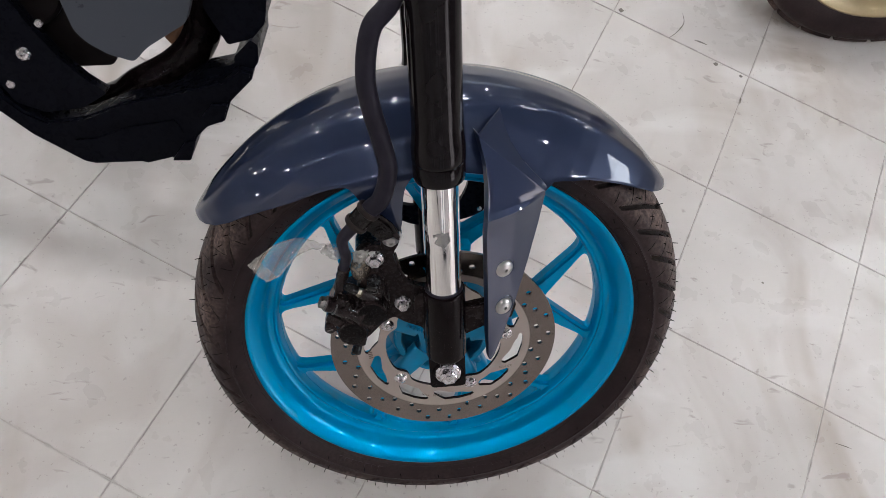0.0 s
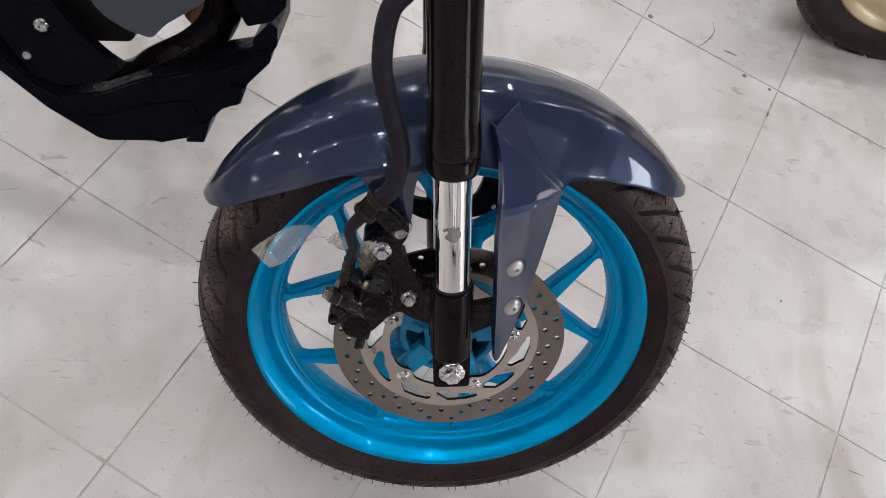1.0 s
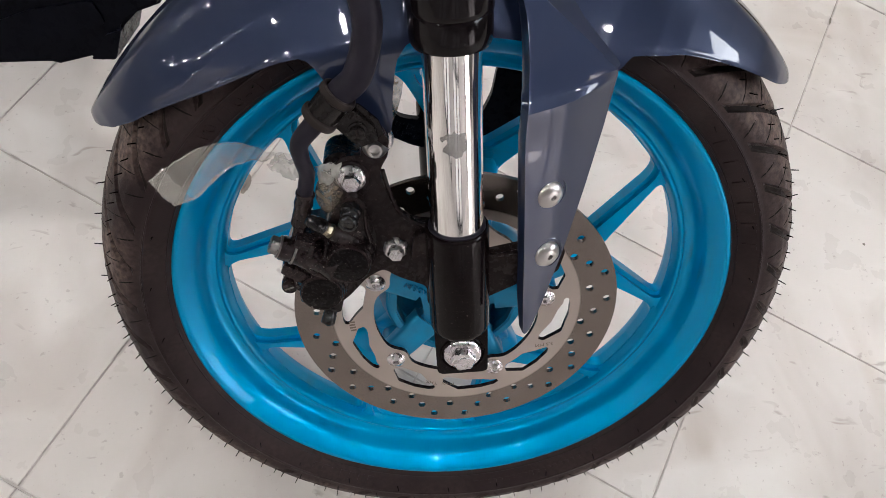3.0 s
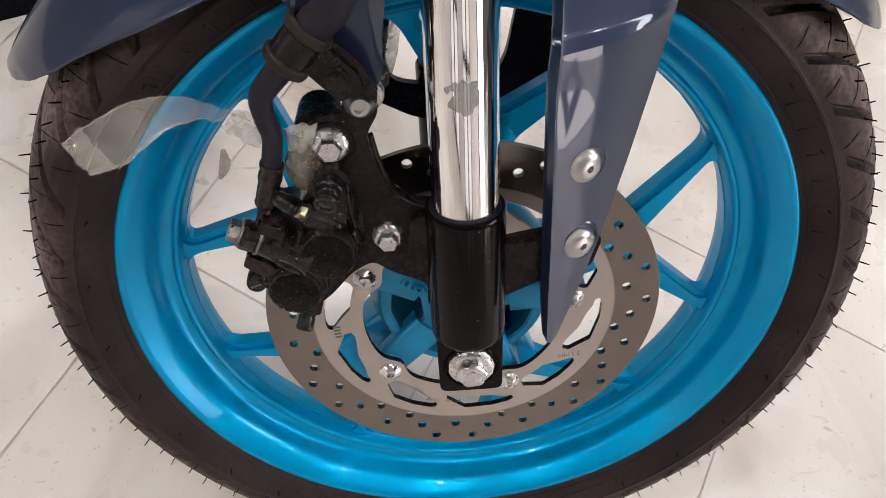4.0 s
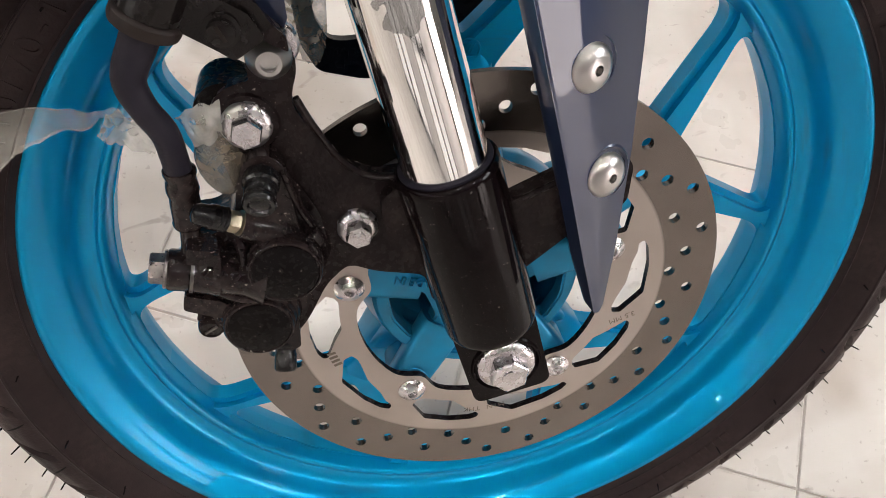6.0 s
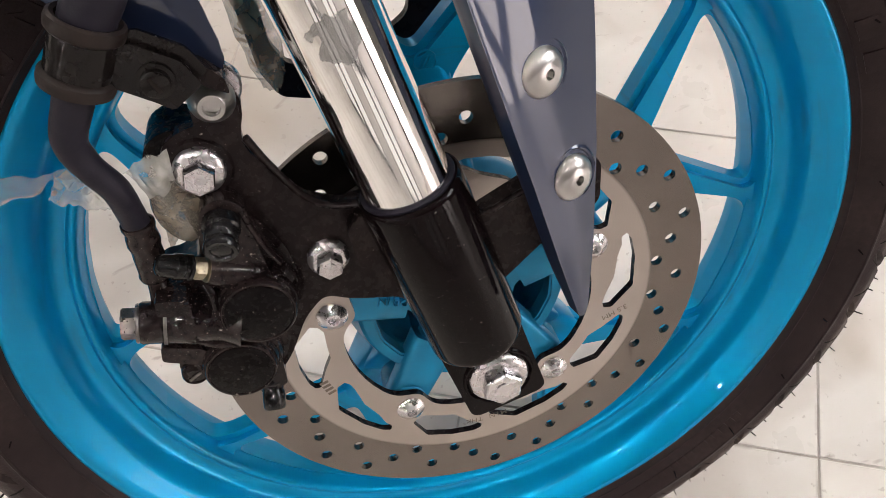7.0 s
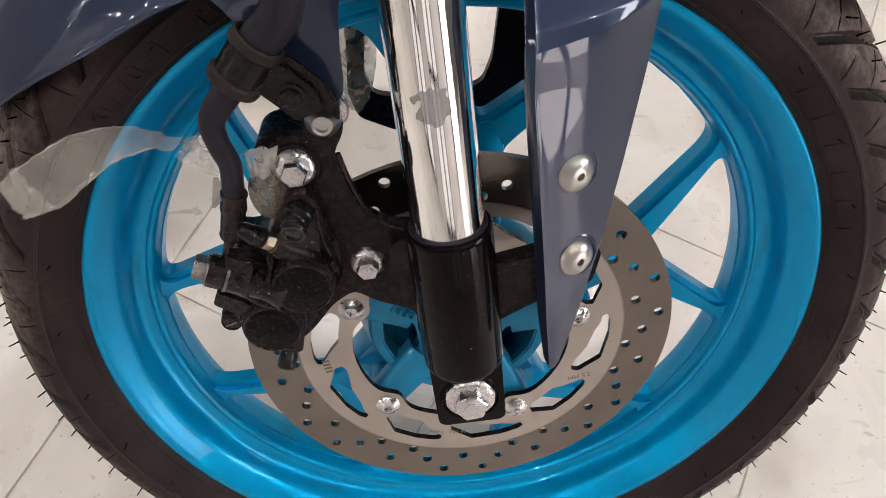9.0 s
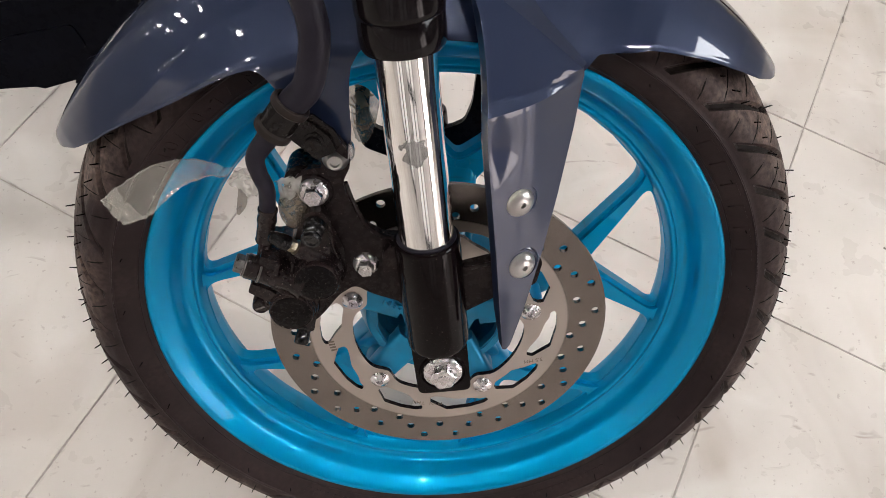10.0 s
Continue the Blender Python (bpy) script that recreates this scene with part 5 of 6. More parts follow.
def patch(rows, thick, sub=6, steps=4):
    """A panel through rows of points: curved along each row, straight from row to row, with a back and rims."""
    fine = [catmull(r, sub) for r in rows]
    lines = []
    for A, B in zip(fine, fine[1:]):
        lines += [[a.lerp(b, k / steps) for a, b in zip(A, B)] for k in range(steps)]
    lines.append(fine[-1])
    bm = bmesh.new()
    grid = [[bm.verts.new(p) for p in line] for line in lines]
    for A, B in zip(grid, grid[1:]):
        for j in range(len(A) - 1):
            bm.faces.new((A[j], B[j], B[j + 1], A[j + 1]))
    bm.normal_update()
    back = [[bm.verts.new(v.co + Vector((0, thick, 0))) for v in line] for line in grid]
    for A, B in zip(back, back[1:]):
        for j in range(len(A) - 1):
            bm.faces.new((A[j], A[j + 1], B[j + 1], B[j]))
    n, w = len(grid) - 1, len(grid[0]) - 1
    for k in range(n):
        for c in (0, w):
            bm.faces.new((grid[k][c], grid[k + 1][c], back[k + 1][c], back[k][c]))
    for k in range(w):
        for c in (0, n):
            bm.faces.new((grid[c][k], grid[c][k + 1], back[c][k + 1], back[c][k]))
    return bm


# rows of the fin: turned-back lip, front edge, middle, rear edge
def upper_facet(x, z):
    """A point of the fin's flat upper facet."""
    return (x, -0.1160 + (0.33 * (x - 0.0097) + 0.25 * (z - 0.2200)) / 0.91, z)


def upper_row(x, z, xr, zr, back):
    """Turned-back lip, front edge, middle, ridge, and the run back to the mudguard."""
    e, r = upper_facet(x, z), upper_facet(xr, zr)
    return [(x - 0.0036, e[1] + 0.0085, z + 0.0010), e, upper_facet((x + xr) / 2, (z + zr) / 2), r, (xr + back * 0.6, r[1] + back, zr + back * 0.25)]


FIN = [upper_row(-0.0115, 0.2950, -0.0105, 0.2945, 0.040), upper_row(-0.0060, 0.2820, 0.0010, 0.2835, 0.030), upper_row(0.0000, 0.2680, 0.0150, 0.2725, 0.020), upper_row(0.0040, 0.2530, 0.0330, 0.2595, 0.012), upper_row(0.0068, 0.2400, 0.0490, 0.2475, 0.009), upper_row(0.0097, 0.2200, 0.0662, 0.2342, 0.007),
       [(0.0061, -0.1085, 0.2190), (0.0098, -0.1170, 0.2180), (0.0390, -0.1045, 0.2240), (0.0672, -0.0905, 0.2325), (0.0692, -0.0830, 0.2310)],
       [(0.0064, -0.1125, 0.2140), (0.0102, -0.1205, 0.2120), (0.0395, -0.1082, 0.2185), (0.0682, -0.0890, 0.2290), (0.0694, -0.0830, 0.2280)],
       [(0.0066, -0.1124, 0.2110), (0.0105, -0.1204, 0.2090), (0.0397, -0.1082, 0.2150), (0.0682, -0.0885, 0.2250), (0.0690, -0.0830, 0.2250)]]
for row in ([(0.0086, -0.1105, 0.1930), (0.0125, -0.1190, 0.1925), (0.0400, -0.1080, 0.1940), (0.0675, -0.0905, 0.1950)],
            [(0.0148, -0.1105, 0.1590), (0.0186, -0.1190, 0.1580), (0.0410, -0.1095, 0.1540), (0.0640, -0.0965, 0.1510)],
            [(0.0238, -0.1110, 0.1090), (0.0276, -0.1190, 0.1080), (0.0430, -0.1120, 0.1080), (0.0592, -0.1035, 0.1080)],
            [(0.0310, -0.1120, 0.0660), (0.0347, -0.1195, 0.0650), (0.0435, -0.1160, 0.0655), (0.0525, -0.1105, 0.0660)],
            [(0.0378, -0.1150, 0.0370), (0.0402, -0.1200, 0.0345), (0.0428, -0.1190, 0.0335), (0.0455, -0.1170, 0.0360)]):
    FIN.append(row + [(row[3][0], row[3][1] + 0.0022, row[3][2])])


def tight(row):
    """A row of the fin with its ridge and front edge drawn to a small radius."""
    p = [Vector(q) for q in row]
    return [p[0], p[0].lerp(p[1], 0.85), p[1], p[1].lerp(p[2], 0.06), p[2], p[2].lerp(p[3], 0.94), p[3], p[3].lerp(p[4], 0.15), p[4]]


fin = part("side_fin", patch([tight(row) for row in FIN], 0.003, 4), M_GREY, guard, "pointed slate grey side fin with a crease", 24)
for p in ((0.0376, -0.1105, 0.1511), (0.0454, -0.1110, 0.1026)):
    part("fin_screw", dome_screw(p, 0.0100, 0.0050, (0.38, -0.92, 0.05), 0.2), M_ALU, guard, "silver dome head screw")
    rec = lathe([(0.0112, 0.0006), (0.0122, 0.0012), (0.0132, 0.0004)], 36, axis="Z")
    part("screw_rim", moved(rec, along((0.38, -0.92, 0.05), Vector(p) + Vector((0, 0.001, 0)))), M_GREY, guard)
TAB = [(-0.1250, 0.2165), (-0.1140, 0.2120), (-0.1040, 0.2000), (-0.0965, 0.1830), (-0.0910, 0.1680), (-0.0810, 0.1590), (-0.0720, 0.1660), (-0.0698, 0.1800), (-0.0702, 0.2200), (-0.0672, 0.2360), (-0.0600, 0.2415), (-0.0800, 0.2375), (-0.1050, 0.2270)]
part("mount_tab", slab(rounded(TAB, 0.006), 0.0857, 0.0890, bevel=0.0012), M_GREY, guard)

# stays and brace on the far leg
STAY = [(-0.078, 0.200), (-0.075, 0.100), (-0.0675, 0.082), (-0.0410, 0.0725), (-0.020, 0.070), (0.010, 0.078), (0.0340, 0.0880), (0.0480, 0.0960), (0.0570, 0.115), (0.0600, 0.200), (0.0260, 0.200), (0.0240, 0.130), (0.0190, 0.1120), (0.0080, 0.1060), (-0.010, 0.1000), (-0.0430, 0.0985), (-0.0500, 0.0990), (-0.0575, 0.1010), (-0.0640, 0.115), (-0.062, 0.200)]
brace = part("mudguard_stay", slab(rounded(STAY, 0.005), 0.084, 0.092, bevel=0.0015), M_PLASTIC, moto, "black plastic mudguard stay")
part("stay_bolt", dome_screw((0.0440, 0.0835, 0.1020), 0.0032, 0.002), M_STEEL, brace)
part("stay_bolt", dome_screw((-0.0700, 0.0835, 0.1330), 0.0050, 0.003), M_PLASTIC, brace)

# belly pan, pipes and shroud, seen beside the wheel
FAR_EYE, FAR_SCALE = Vector((-0.1403, -0.7367, 0.6023)), 1.083
SHIFT["shift"] = CONTACT.inverted() @ Matrix.Translation(FAR_EYE) @ Matrix.Scale(FAR_SCALE, 4) @ Matrix.Translation(-FAR_EYE)
PAN = [(-0.95, 0.50), (-0.78, 0.36), (-0.5402, 0.1722), (-0.4948, 0.1344), (-0.4400, 0.1030), (-0.4280, 0.1012), (-0.3738, 0.1083), (-0.3663, 0.1070), (-0.3374, 0.1172), (-0.3284, 0.1140), (-0.3132, 0.1207), (-0.3054, 0.1492), (-0.2935, 0.1627), (-0.2729, 0.1724), (-0.2659, 0.1978), (-0.2406, 0.2283), (-0.2395, 0.2377), (-0.2560, 0.2400), (-0.2740, 0.2240), (-0.3377, 0.2010), (-0.3843, 0.1880), (-0.4319, 0.1640), (-0.4759, 0.1540), (-0.5000, 0.1640), (-0.5600, 0.2150), (-0.7800, 0.4100), (-0.93, 0.55)]
pan = part("belly_pan", slab(PAN, 0.128, 0.165, bevel=0.004), M_PLASTIC, moto, "matt black plastic belly pan")
part("nose_lip", slab(rounded([(-0.2600, 0.2200), (-0.2395, 0.2377), (-0.2341, 0.2462), (-0.2350, 0.2670), (-0.2440, 0.2720), (-0.2620, 0.2500)], 0.003), 0.140, 0.260, bevel=0.003), M_PLASTIC, pan)
part("nose_cap", slab(rounded([(-0.2700, 0.2600), (-0.2422, 0.2700), (-0.2277, 0.2900), (-0.2260, 0.3200), (-0.2400, 0.3700), (-0.3000, 0.3700), (-0.2960, 0.3000)], 0.004), 0.150, 0.280, bevel=0.004), M_PLASTIC, pan)
part("nose_step", slab(rounded([(-0.3350, 0.1180), (-0.3130, 0.1200), (-0.3060, 0.1480), (-0.3200, 0.1420)], 0.003), 0.121, 0.200, bevel=0.003), M_PLASTIC, pan)
part("nose_step", slab(rounded([(-0.3000, 0.1760), (-0.2740, 0.1740), (-0.2680, 0.1960), (-0.2860, 0.1960)], 0.003), 0.121, 0.200, bevel=0.003), M_PLASTIC, pan)
part("nose_web", slab(rounded([(-0.3560, 0.1850), (-0.3300, 0.2020), (-0.2950, 0.2260), (-0.2690, 0.2340), (-0.2500, 0.2450), (-0.2420, 0.2240), (-0.2700, 0.1900), (-0.3300, 0.1750)], 0.003), 0.152, 0.190, bevel=0.002), M_PLASTIC, pan)
BAND = [(-0.4759, 0.1520), (-0.4319, 0.1625), (-0.3843, 0.1865), (-0.3377, 0.1995), (-0.2740, 0.2225), (-0.2800, 0.2060), (-0.3377, 0.1830), (-0.3843, 0.1690), (-0.4300, 0.1460), (-0.4700, 0.1370)]
part("upper_band", slab(rounded(BAND, 0.003), 0.1235, 0.130, bevel=0.003), M_PLASTIC, pan)
part("lower_panel", slab(rounded([(-0.4500, 0.1330), (-0.4250, 0.1230), (-0.3500, 0.1300), (-0.3200, 0.1520), (-0.3300, 0.1700), (-0.3843, 0.1560), (-0.4250, 0.1370)], 0.004), 0.1255, 0.130, bevel=0.0028), M_PLASTIC, pan)
COVER = [(-0.5100, 0.1720), (-0.4780, 0.1620), (-0.4350, 0.1720), (-0.4070, 0.1930), (-0.4286, 0.2067), (-0.4543, 0.2299), (-0.4781, 0.2609), (-0.5100, 0.3100), (-0.5600, 0.3300), (-0.5400, 0.2200)]
cover = part("side_cover", slab(rounded(COVER, 0.004), 0.136, 0.155, bevel=0.003), M_PLASTIC, moto, "matt black plastic side cover")
part("cover_bolt", dome_screw((-0.4920, 0.1365, 0.2322), 0.0082, 0.0045), M_STEEL, cover)
part("cover_bolt", moved(hexagon(0.0052, 0.005), along((0, -1, 0), (-0.5110, 0.1370, 0.1950))), M_STEEL, cover)
part("cover_bolt", moved(hexagon(0.0045, 0.005), along((0, -1, 0), (-0.4700, 0.1370, 0.2700))), M_STEEL, cover)
part("engine_case", joined(slab(rounded([(-0.58, 0.20), (-0.46, 0.205), (-0.405, 0.212), (-0.400, 0.232), (-0.425, 0.250), (-0.44, 0.40), (-0.70, 0.46)], 0.01), 0.175, 0.34, bevel=0.008), cyl((-0.50, 0.165, 0.30), (-0.50, 0.20, 0.30), 0.05, 40, 0.004)), M_CASE, moto, "dark grey cast engine case")
part("exhaust_pipe", sweep(catmull([(-0.52, 0.24, 0.110), (-0.4209, 0.21, 0.1500), (-0.3827, 0.20, 0.1790), (-0.3393, 0.20, 0.2080), (-0.3130, 0.20, 0.2400), (-0.3080, 0.205, 0.2750), (-0.330, 0.22, 0.37)]), lambda t: (0.0225, 0.0225), 20), M_GLOSSBLACK, moto, "black painted exhaust header")
part("header_flange", cyl((-0.345, 0.24, 0.222), (-0.320, 0.245, 0.262), 0.020, 28), M_RUST, moto, "heat browned exhaust joint")
SHROUD = [(-0.4500, 0.3400), (-0.4283, 0.2717), (-0.4159, 0.2595), (-0.3949, 0.2483), (-0.3678, 0.2422), (-0.3532, 0.2600), (-0.3282, 0.2787), (-0.3100, 0.2920), (-0.2980, 0.3400), (-0.3000, 0.4000), (-0.4400, 0.4000)]
part("radiator_shroud", slab(rounded(SHROUD, 0.006), 0.118, 0.140, bevel=0.004), M_SHROUD, moto, "satin grey radiator shroud")

SHIFT["shift"] = CONTACT.inverted()


# ---- lettering ----
def letters(text, size, depth):
    cu = bpy.data.curves.new("letters", "FONT")
    cu.body, cu.size, cu.extrude, cu.align_x = text, size, depth, "CENTER"
    ob = bpy.data.objects.new("letters", cu)
    scene.collection.objects.link(ob)
    me = bpy.data.meshes.new_from_object(ob.evaluated_get(bpy.context.evaluated_depsgraph_get()))
    bm = bmesh.new()
    bm.from_mesh(me)
    bpy.data.objects.remove(ob)
    bpy.data.curves.remove(cu)
    bpy.data.meshes.remove(me)
    return bm


def arc_text(text, r, a_mid, y, size, depth, tilt=0.0, gap=0.72):
    """Letters round the axle, tops outward, read clockwise from outside."""
    out = []
    step = math.degrees(size * gap / r)
    for k, ch in enumerate(text):
        if ch == " ":
            continue
        a = a_mid + step * ((len(text) - 1) / 2 - k)
        ca, sa = math.cos(radians(a)), math.sin(radians(a))
        m = Matrix(((sa, ca, 0, r * ca), (0, 0, -1, y), (-ca, sa, 0, r * sa), (0, 0, 0, 1)))
        out.append(moved(letters(ch, size, depth), m @ Matrix.Rotation(tilt, 4, "X")))
    return joined(*out)


def arc_bars(name, material, parent, r, a0, a1, y, h, depth, n, tilt=0.0):
    for k in range(n):
        a = a0 + (a1 - a0) * (k + 0.5) / n
        w = abs(radians(a1 - a0)) / n * 0.30 * r
        ca, sa = math.cos(radians(a)), math.sin(radians(a))
        m = Matrix(((sa, ca, 0, r * ca), (0, 0, -1, y), (-ca, sa, 0, r * sa), (0, 0, 0, 1)))
        part(name, moved(box(-w, 0, -depth, w, h, depth), m @ Matrix.Rotation(tilt, 4, "X")), material, parent)


part("lettering", arc_text("110/70-17 M/C", 0.2378, 133.5, -0.0496, 0.0155, 0.0007, tilt=0.44, gap=0.62), M_EMBOSS, tyre, "raised black size lettering")
arc_bars("raised_bar", M_EMBOSS, tyre, 0.2372, 46.0, 16.0, -0.0494, 0.0115, 0.0007, 6, 0.44)
arc_bars("raised_bar", M_EMBOSS, tyre, 0.2400, -45.0, -78.0, -0.0508, 0.0045, 0.0005, 22, 0.44)
arc_bars("raised_bar", M_EMBOSS, tyre, 0.2385, -102.0, -118.0, -0.0500, 0.0080, 0.0005, 7, 0.44)


def flat_text(text, r, a, turn, y, size, depth):
    """A word lying flat on the disc, its middle at r, a."""
    x, z = polar(r, a)
    c, s_ = math.cos(radians(turn)), math.sin(radians(turn))
    return moved(letters(text, size, depth), Matrix(((c, -s_, 0, x), (0, 0, -1, y), (s_, c, 0, z), (0, 0, 0, 1))))


part("stamp", flat_text("3.5 MM", 0.0855, -20.7, 195, DY - 0.00003, 0.0052, 0.00004), M_STAMP, disc)
part("stamp", arc_text("MIN THK", 0.0838, -92.6, DY - 0.00003, 0.0050, 0.00004), M_STAMP, disc)
arc_bars("stamp_bar", M_STAMP, disc, 0.0850, -161.2, -168.9, DY - 0.00003, 0.0048, 0.00004, 4)
RX, RZ = polar(0.1225, 85.2)
part("cast_roundel", joined(lathe([(0.0050, -0.0100), (0.0052, -0.0111), (0.0059, -0.0111), (0.0061, -0.0100)], 32, centre=(RX, 0, RZ)), *[slab([(RX + q - 0.0022, RZ - 0.0026), (RX + q - 0.0014, RZ - 0.0026), (RX + q + 0.0022, RZ + 0.0026), (RX + q + 0.0014, RZ + 0.0026)], -0.0110, -0.0100) for q in (-0.0018, 0.0, 0.0018)]), M_CYAN, rim)
part("casting_mark", moved(letters("MADE IN", 0.0064, 0.0014), Matrix.Translation((-0.0325, -0.0530, 0.0170)) @ Matrix.Rotation(radians(90), 4, "X") @ Matrix.Rotation(radians(159), 4, "Z")), M_CYAN, rim)
part("casting_mark", moved(joined(letters("MADE IN", 0.0075, 0.0003), moved(letters("CHINA", 0.0075, 0.0003), Matrix.Translation((0, -0.0085, 0)))), Matrix.Translation((-0.044, 0.0838, 0.0880)) @ Matrix.Rotation(radians(90), 4, "X") @ Matrix.Rotation(radians(-12), 4, "Z")), M_PLASTIC, brace)


# ---- clear film left on the caliper ----
SHIFT.clear()
film = tagged(new("plastic_film"), "torn strip of clear dusty plastic film hanging from the brake caliper", "plastic film")
film.matrix_basis = BIKE
STRIP = [[(-0.2171, -0.1229, 0.1453), (-0.2080, -0.1340, 0.1440), (-0.1967, -0.1465, 0.1445)],
         [(-0.2060, -0.1160, 0.1540), (-0.1960, -0.1260, 0.1500), (-0.1850, -0.1350, 0.1450)],
         [(-0.1880, -0.1030, 0.1610), (-0.1800, -0.1090, 0.1560), (-0.1720, -0.1130, 0.1510)],
         [(-0.1699, -0.0923, 0.1600), (-0.1650, -0.0970, 0.1560), (-0.1590, -0.1000, 0.1520)],
         [(-0.1560, -0.0885, 0.1555), (-0.1530, -0.0920, 0.1525), (-0.1500, -0.0940, 0.1490)],
         [(-0.1475, -0.0900, 0.1540), (-0.1470, -0.0905, 0.1528), (-0.1460, -0.0910, 0.1512)],
         [(-0.1400, -0.0890, 0.1535), (-0.1385, -0.0900, 0.1510), (-0.1370, -0.0905, 0.1490)],
         [(-0.1300, -0.0890, 0.1520), (-0.1290, -0.0900, 0.1490), (-0.1280, -0.0905, 0.1460)]]
FLAP = [[(-0.1505, -0.0890, 0.1420), (-0.1480, -0.0890, 0.1405), (-0.1450, -0.0890, 0.1385)],
        [(-0.1460, -0.0905, 0.1480), (-0.1430, -0.0880, 0.1430), (-0.1390, -0.0890, 0.1345)],
        [(-0.1410, -0.0900, 0.1525), (-0.1375, -0.0880, 0.1440), (-0.1335, -0.0890, 0.1310)],
        [(-0.1350, -0.0895, 0.1510), (-0.1320, -0.0885, 0.1430), (-0.1290, -0.0880, 0.1340)],
        [(-0.1270, -0.0895, 0.1480), (-0.1260, -0.0880, 0.1420), (-0.1250, -0.0875, 0.1370)]]


def crumpled(rows, amp, seed, sub=7):
    fine = [catmull(r, sub) for r in rows]
    cols = [catmull([f[k] for f in fine], sub) for k in range(len(fine[0]))]
    bm = bmesh.new()
    grid = []
    for c in cols:
        line = []
        for p in c:
            q = p * 70 + Vector((seed, 0, 0))
            ridge = 1 - 2 * abs(noise.noise(q * 3.1 + Vector((4, 4, 0))))
            line.append(bm.verts.new(p + amp * Vector((noise.noise(q), noise.noise(q + Vector((9, 0, 0))) + 0.9 * ridge, noise.noise(q * 1.4 + Vector((0, 9, 0))) + 0.9 * ridge))))
        grid.append(line)
    for A, B in zip(grid, grid[1:]):
        for j in range(len(A) - 1):
            bm.faces.new((A[j], A[j + 1], B[j + 1], B[j]))
    return bm


part("strip", crumpled(STRIP, 0.0006, 1.0, 12), M_FILM, film, angle=50)
for outer, inner, width in ((2, 1, 0.16), (0, 1, 0.10)):
    EDGE = [[Vector(row[outer]) + Vector((0, -0.0012, 0.0004)), Vector(row[outer]).lerp(Vector(row[inner]), width) + Vector((0, -0.0014, 0.0006))] for row in STRIP[:6]]
    EDGE = [[a, a.lerp(b, 0.5), b] for a, b in EDGE]
    part("folded_edge", crumpled(EDGE, 0.0007, 1.0, 12), M_FILM, film, angle=50)
END = [[Vector(row[k]) + Vector((0.0004, -0.0022, 0.0012)) for k in (0, 1, 2)] for row in STRIP[:2]]
END[1] = [a.lerp(b, 0.75) for a, b in zip(*END)]
part("crinkled_end", crumpled([END[0], [a.lerp(b, 0.5) for a, b in zip(*END)], END[1]], 0.0012, 3.0, 9), M_FILM, film, angle=30)
part("flap", crumpled(FLAP, 0.0018, 2.0, 9), M_FLAP, film, "crinkled clear flap", angle=30)


def clump(centre, size, seed):
    """A crumpled bag of film: long soft folds down its length."""
    bm = bmesh.new()
    bmesh.ops.create_icosphere(bm, subdivisions=5, radius=1.0)
    for v in bm.verts:
        d = v.co.normalized()
        a = math.atan2(d.y, d.x)
        k = 1.0 + 0.10 * (1 - 2 * abs(noise.noise(Vector((2.2 * math.cos(a), 2.2 * math.sin(a), seed + 0.5 * d.z))))) + 0.05 * noise.noise(d * 3.0 + Vector((seed, 0, 0)))
        taper = 1.0 - 0.25 * max(0.0, d.z)
        v.co = Vector(centre) + Vector((d.x * size[0] * k * taper, d.y * size[1] * k, d.z * size[2] * (0.97 + 0.06 * k)))
    return bm


part("wad", clump((-0.1075, -0.0880, 0.1285), (0.0092, 0.0065, 0.0190), 3.0), M_FILM2, film, "crumpled brownish film wad", angle=60)
part("fold", crumpled([[(-0.1185, -0.0975, 0.1500), (-0.1165, -0.0960, 0.1420), (-0.1150, -0.0940, 0.1340)], [(-0.1100, -0.0995, 0.1530), (-0.1090, -0.0985, 0.1440), (-0.1085, -0.0950, 0.1350)], [(-0.1010, -0.0985, 0.1530), (-0.1020, -0.0970, 0.1450), (-0.1030, -0.0930, 0.1370)]], 0.0016, 5.0), M_FLAP, film, angle=60)
part("far_wrap", crumpled([[(-0.080, 0.078, 0.230), (-0.074, 0.068, 0.232), (-0.056, 0.074, 0.230)], [(-0.082, 0.078, 0.170), (-0.072, 0.066, 0.170), (-0.055, 0.074, 0.165)], [(-0.080, 0.078, 0.120), (-0.070, 0.068, 0.118), (-0.056, 0.075, 0.120)], [(-0.075, 0.079, 0.090), (-0.068, 0.072, 0.090), (-0.060, 0.078, 0.095)]], 0.0022, 7.0), M_FILM2, film, angle=60)

# ---- the next motorcycle's wheel ----
other = tagged(new("second_motorcycle"), "another motorcycle's wheel with black block tyre and gold rim", "motorcycle")
other.matrix_basis = OTHER


def block_tyre():
    bm = lathe([(0.200, -0.045), (0.214, -0.056), (0.240, -0.064), (0.258, -0.062), (0.268, -0.054), (0.278, -0.034), (0.2815, -0.012), (0.2815, 0.012), (0.278, 0.034), (0.268, 0.054), (0.258, 0.062), (0.240, 0.064), (0.214, 0.056), (0.200, 0.045)], 120)
    return bm


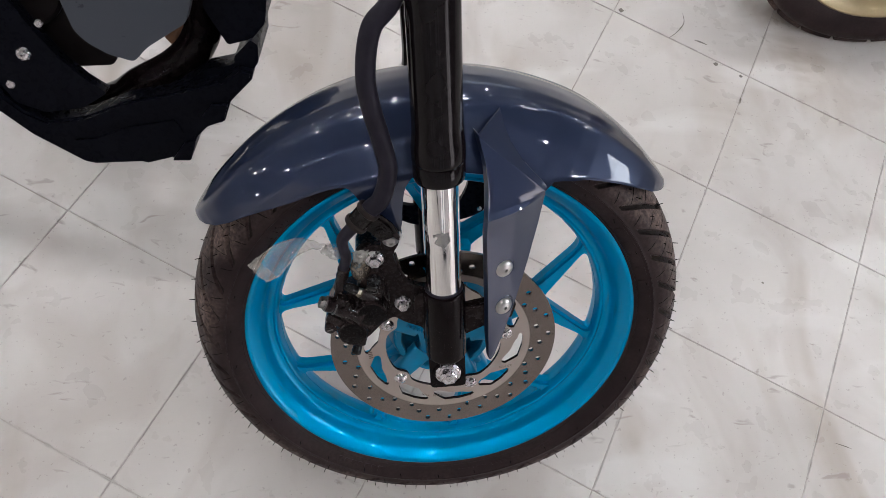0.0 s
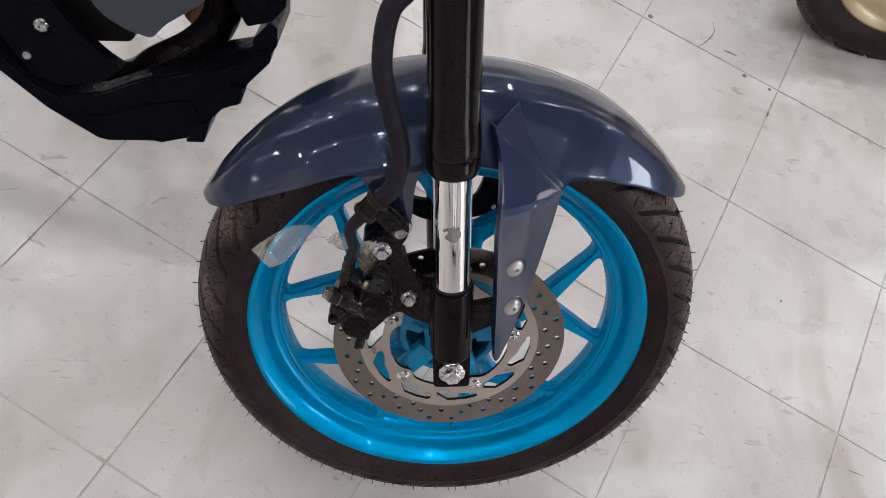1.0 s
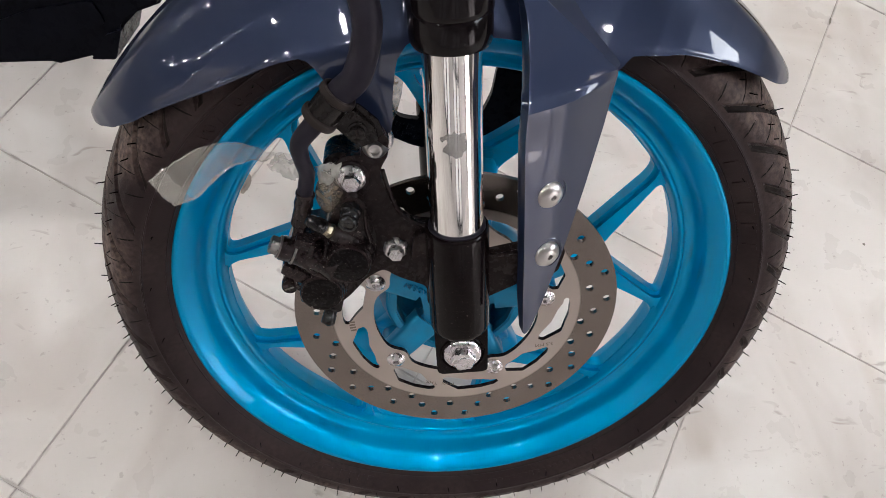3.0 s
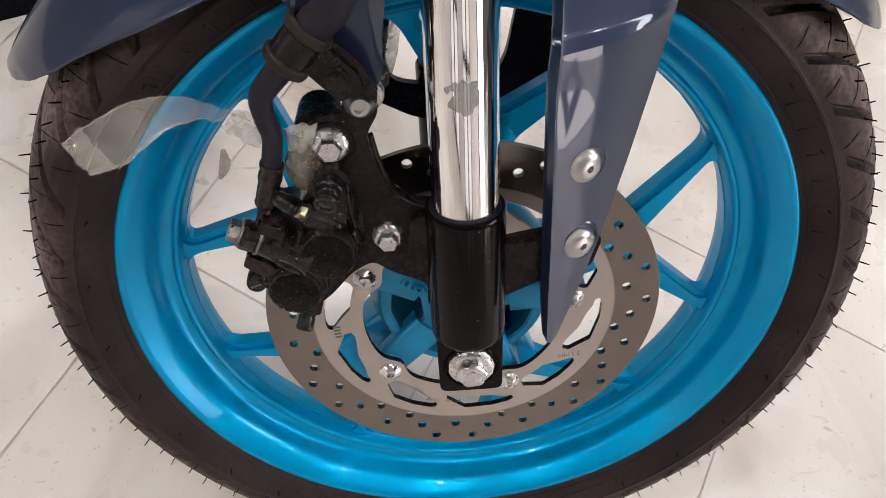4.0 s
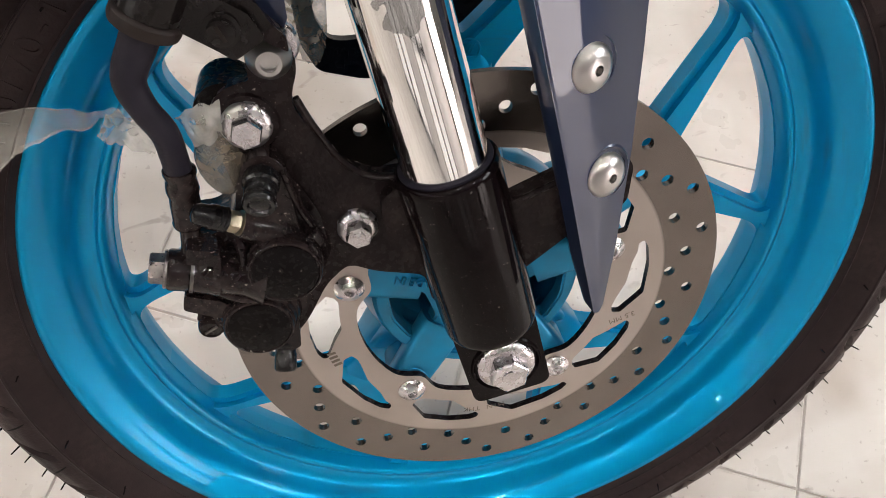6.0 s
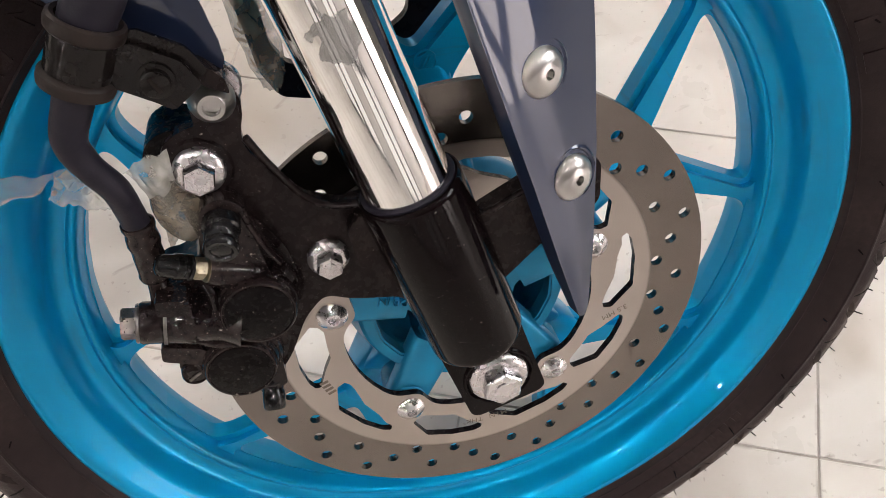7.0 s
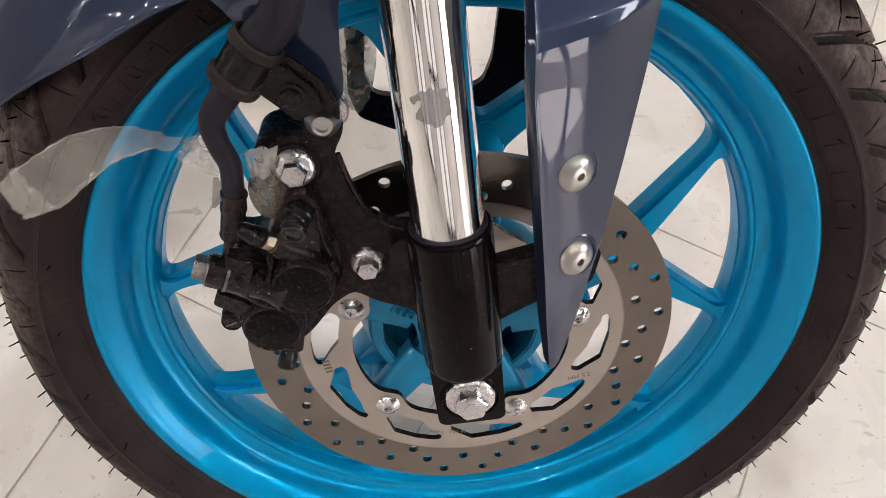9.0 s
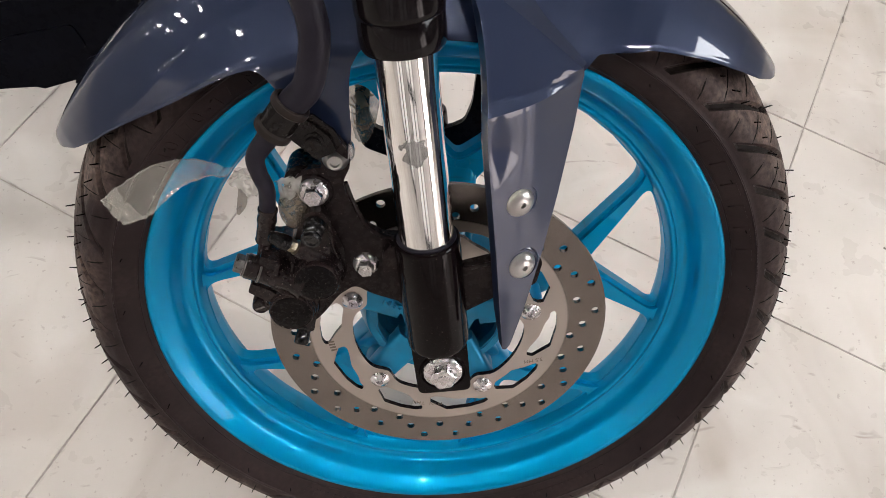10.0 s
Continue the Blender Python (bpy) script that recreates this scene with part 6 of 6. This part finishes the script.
ot = part("tyre", block_tyre(), M_RUBBER, other, "black block tread tyre")
for k in range(22):
    for s in (-1, 1):
        a = 360 / 22 * k + (8 if s > 0 else 0)
        bm = slab(rounded([polar(0.262, a - 7.3), polar(0.262, a - 2), polar(0.262, a + 3), polar(0.262, a + 7.3), polar(0.2795, a + 7.6), polar(0.2795, a + 2), polar(0.2795, a - 3), polar(0.2795, a - 7.0)], 0.001, 2), s * 0.026 if s > 0 else -0.0500, s * 0.026 if s < 0 else 0.0500)
        part("tread_block", bm, M_RUBBER, ot)
part("rim", lathe([(0.202, -0.046), (0.206, -0.048), (0.206, -0.051), (0.202, -0.053), (0.197, -0.050), (0.193, -0.044), (0.190, -0.042), (0.186, -0.030), (0.178, -0.018), (0.175, 0.0), (0.178, 0.018), (0.186, 0.030), (0.193, 0.044), (0.202, 0.053), (0.206, 0.05), (0.202, 0.046)], 120), M_GOLD, other, "gold painted rim")
for k in range(5):
    part("spoke", beam(polar(0.03, 72 * k + 20), polar(0.180, 72 * k + 20), 0.018, 0.013, 0.015, 0.012, 0, 0), M_GOLD, other)
part("hub", lathe([(0, -0.04), (0.035, -0.04), (0.04, -0.02), (0.04, 0.02), (0.035, 0.04), (0, 0.04)], 48), M_GOLD, other)

# ---- floor tiles ----
TILE = 0.3072
TU = Vector((0.8918, -0.4523, 0))
TV = Vector((0.4523, 0.8918, 0))
TO = Vector((0.0045, 1.3419, 0))


def tile_mesh():
    h = TILE / 2 - 0.0009
    bm = box(-h, -h, -0.008, h, h, 0.0)
    bmesh.ops.bevel(bm, geom=[e for e in bm.edges if all(v.co.z > -0.001 for v in e.verts)], offset=0.0007, segments=1, affect="EDGES")
    return finish("tile", bm, M_TILE, 25)


TM = tile_mesh()
turn = Matrix.Rotation(math.atan2(TU.y, TU.x), 4, "Z")
rest = bmesh.new()
for i in range(-26, 22):
    for j in range(-28, 20):
        c = TO + TU * TILE * (i + 0.5) + TV * TILE * (j + 0.5) + Vector((0, 0, FLOOR_Z))
        if not (-4.9 < c.x < RX1 - 0.05 and RY0 + 0.05 < c.y < 4.6):
            continue
        if -1.9 < c.x < 1.9 and -1.2 < c.y < 2.3:
            ob = new("tile", TM)
            ob.parent = floor
            ob.matrix_basis = Matrix.Translation(c) @ turn
        else:
            s = len(rest.verts)
            rest.from_mesh(TM)
            rest.verts.ensure_lookup_table()
            bmesh.ops.transform(rest, matrix=Matrix.Translation(c) @ turn, verts=rest.verts[s:])
far = part("outer_tiles", rest, M_TILE, None, "off-white square floor tiles")
far.parent = floor
tagged(far, kind="stuff")
outer = part("outer_floor", joined(box(RX0, RY0, -0.05, -4.9, RY1, FLOOR_Z - 0.0008), box(-4.9, 4.6, -0.05, RX1, RY1, FLOOR_Z - 0.0008)), M_FARTILE, None, "far stretch of off-white tiled floor")
outer.parent = floor


# ---- scuffs and grime on the floor ----
def scuff(points, width, seed):
    """A ragged ribbon lying on the tiles."""
    path = catmull([(x, y, FLOOR_Z + 0.0004) for x, y in points], 8) if len(points) > 1 else []
    rnd = random.Random(seed)
    bm = bmesh.new()
    if not path:
        x, y = points[0]
        bm.faces.new([bm.verts.new((x + width * rnd.uniform(0.7, 1.1) * math.cos(k * math.pi / 5), y + width * rnd.uniform(0.7, 1.1) * math.sin(k * math.pi / 5), FLOOR_Z + 0.0004)) for k in range(10)])
    else:
        prev = None
        for k, p in enumerate(path):
            d = (path[min(k + 1, len(path) - 1)] - path[max(k - 1, 0)]).normalized()
            n = Vector((-d.y, d.x, 0)) * width * (0.25 + 0.75 * math.sin(math.pi * (k + 0.5) / len(path))) * rnd.uniform(0.85, 1.1)
            row = (bm.verts.new(p + n), bm.verts.new(p - n))
            if prev:
                bm.faces.new((prev[0], row[0], row[1], prev[1]))
            prev = row
    part("scuff", bm, M_SCUFF, floor)


SCUFFS = [([(0.621, 0.188)], 0.0022), ([(0.690, -0.092), (0.704, -0.096), (0.718, -0.101)], 0.0008), ([(0.430, 0.794)], 0.006), ([(0.5675, 0.805), (0.5656, 0.777), (0.545, 0.749), (0.5265, 0.733)], 0.0012), ([(0.581, 0.734), (0.595, 0.730), (0.609, 0.724)], 0.0022), ([(0.619, 0.675)], 0.005), ([(0.669, 0.650)], 0.004), ([(0.658, 0.594), (0.656, 0.588), (0.653, 0.580)], 0.002), ([(-0.231, 0.235), (-0.226, 0.215), (-0.229, 0.196)], 0.0065)]
for k, (pts, w) in enumerate(SCUFFS):
    scuff(pts, w, k)
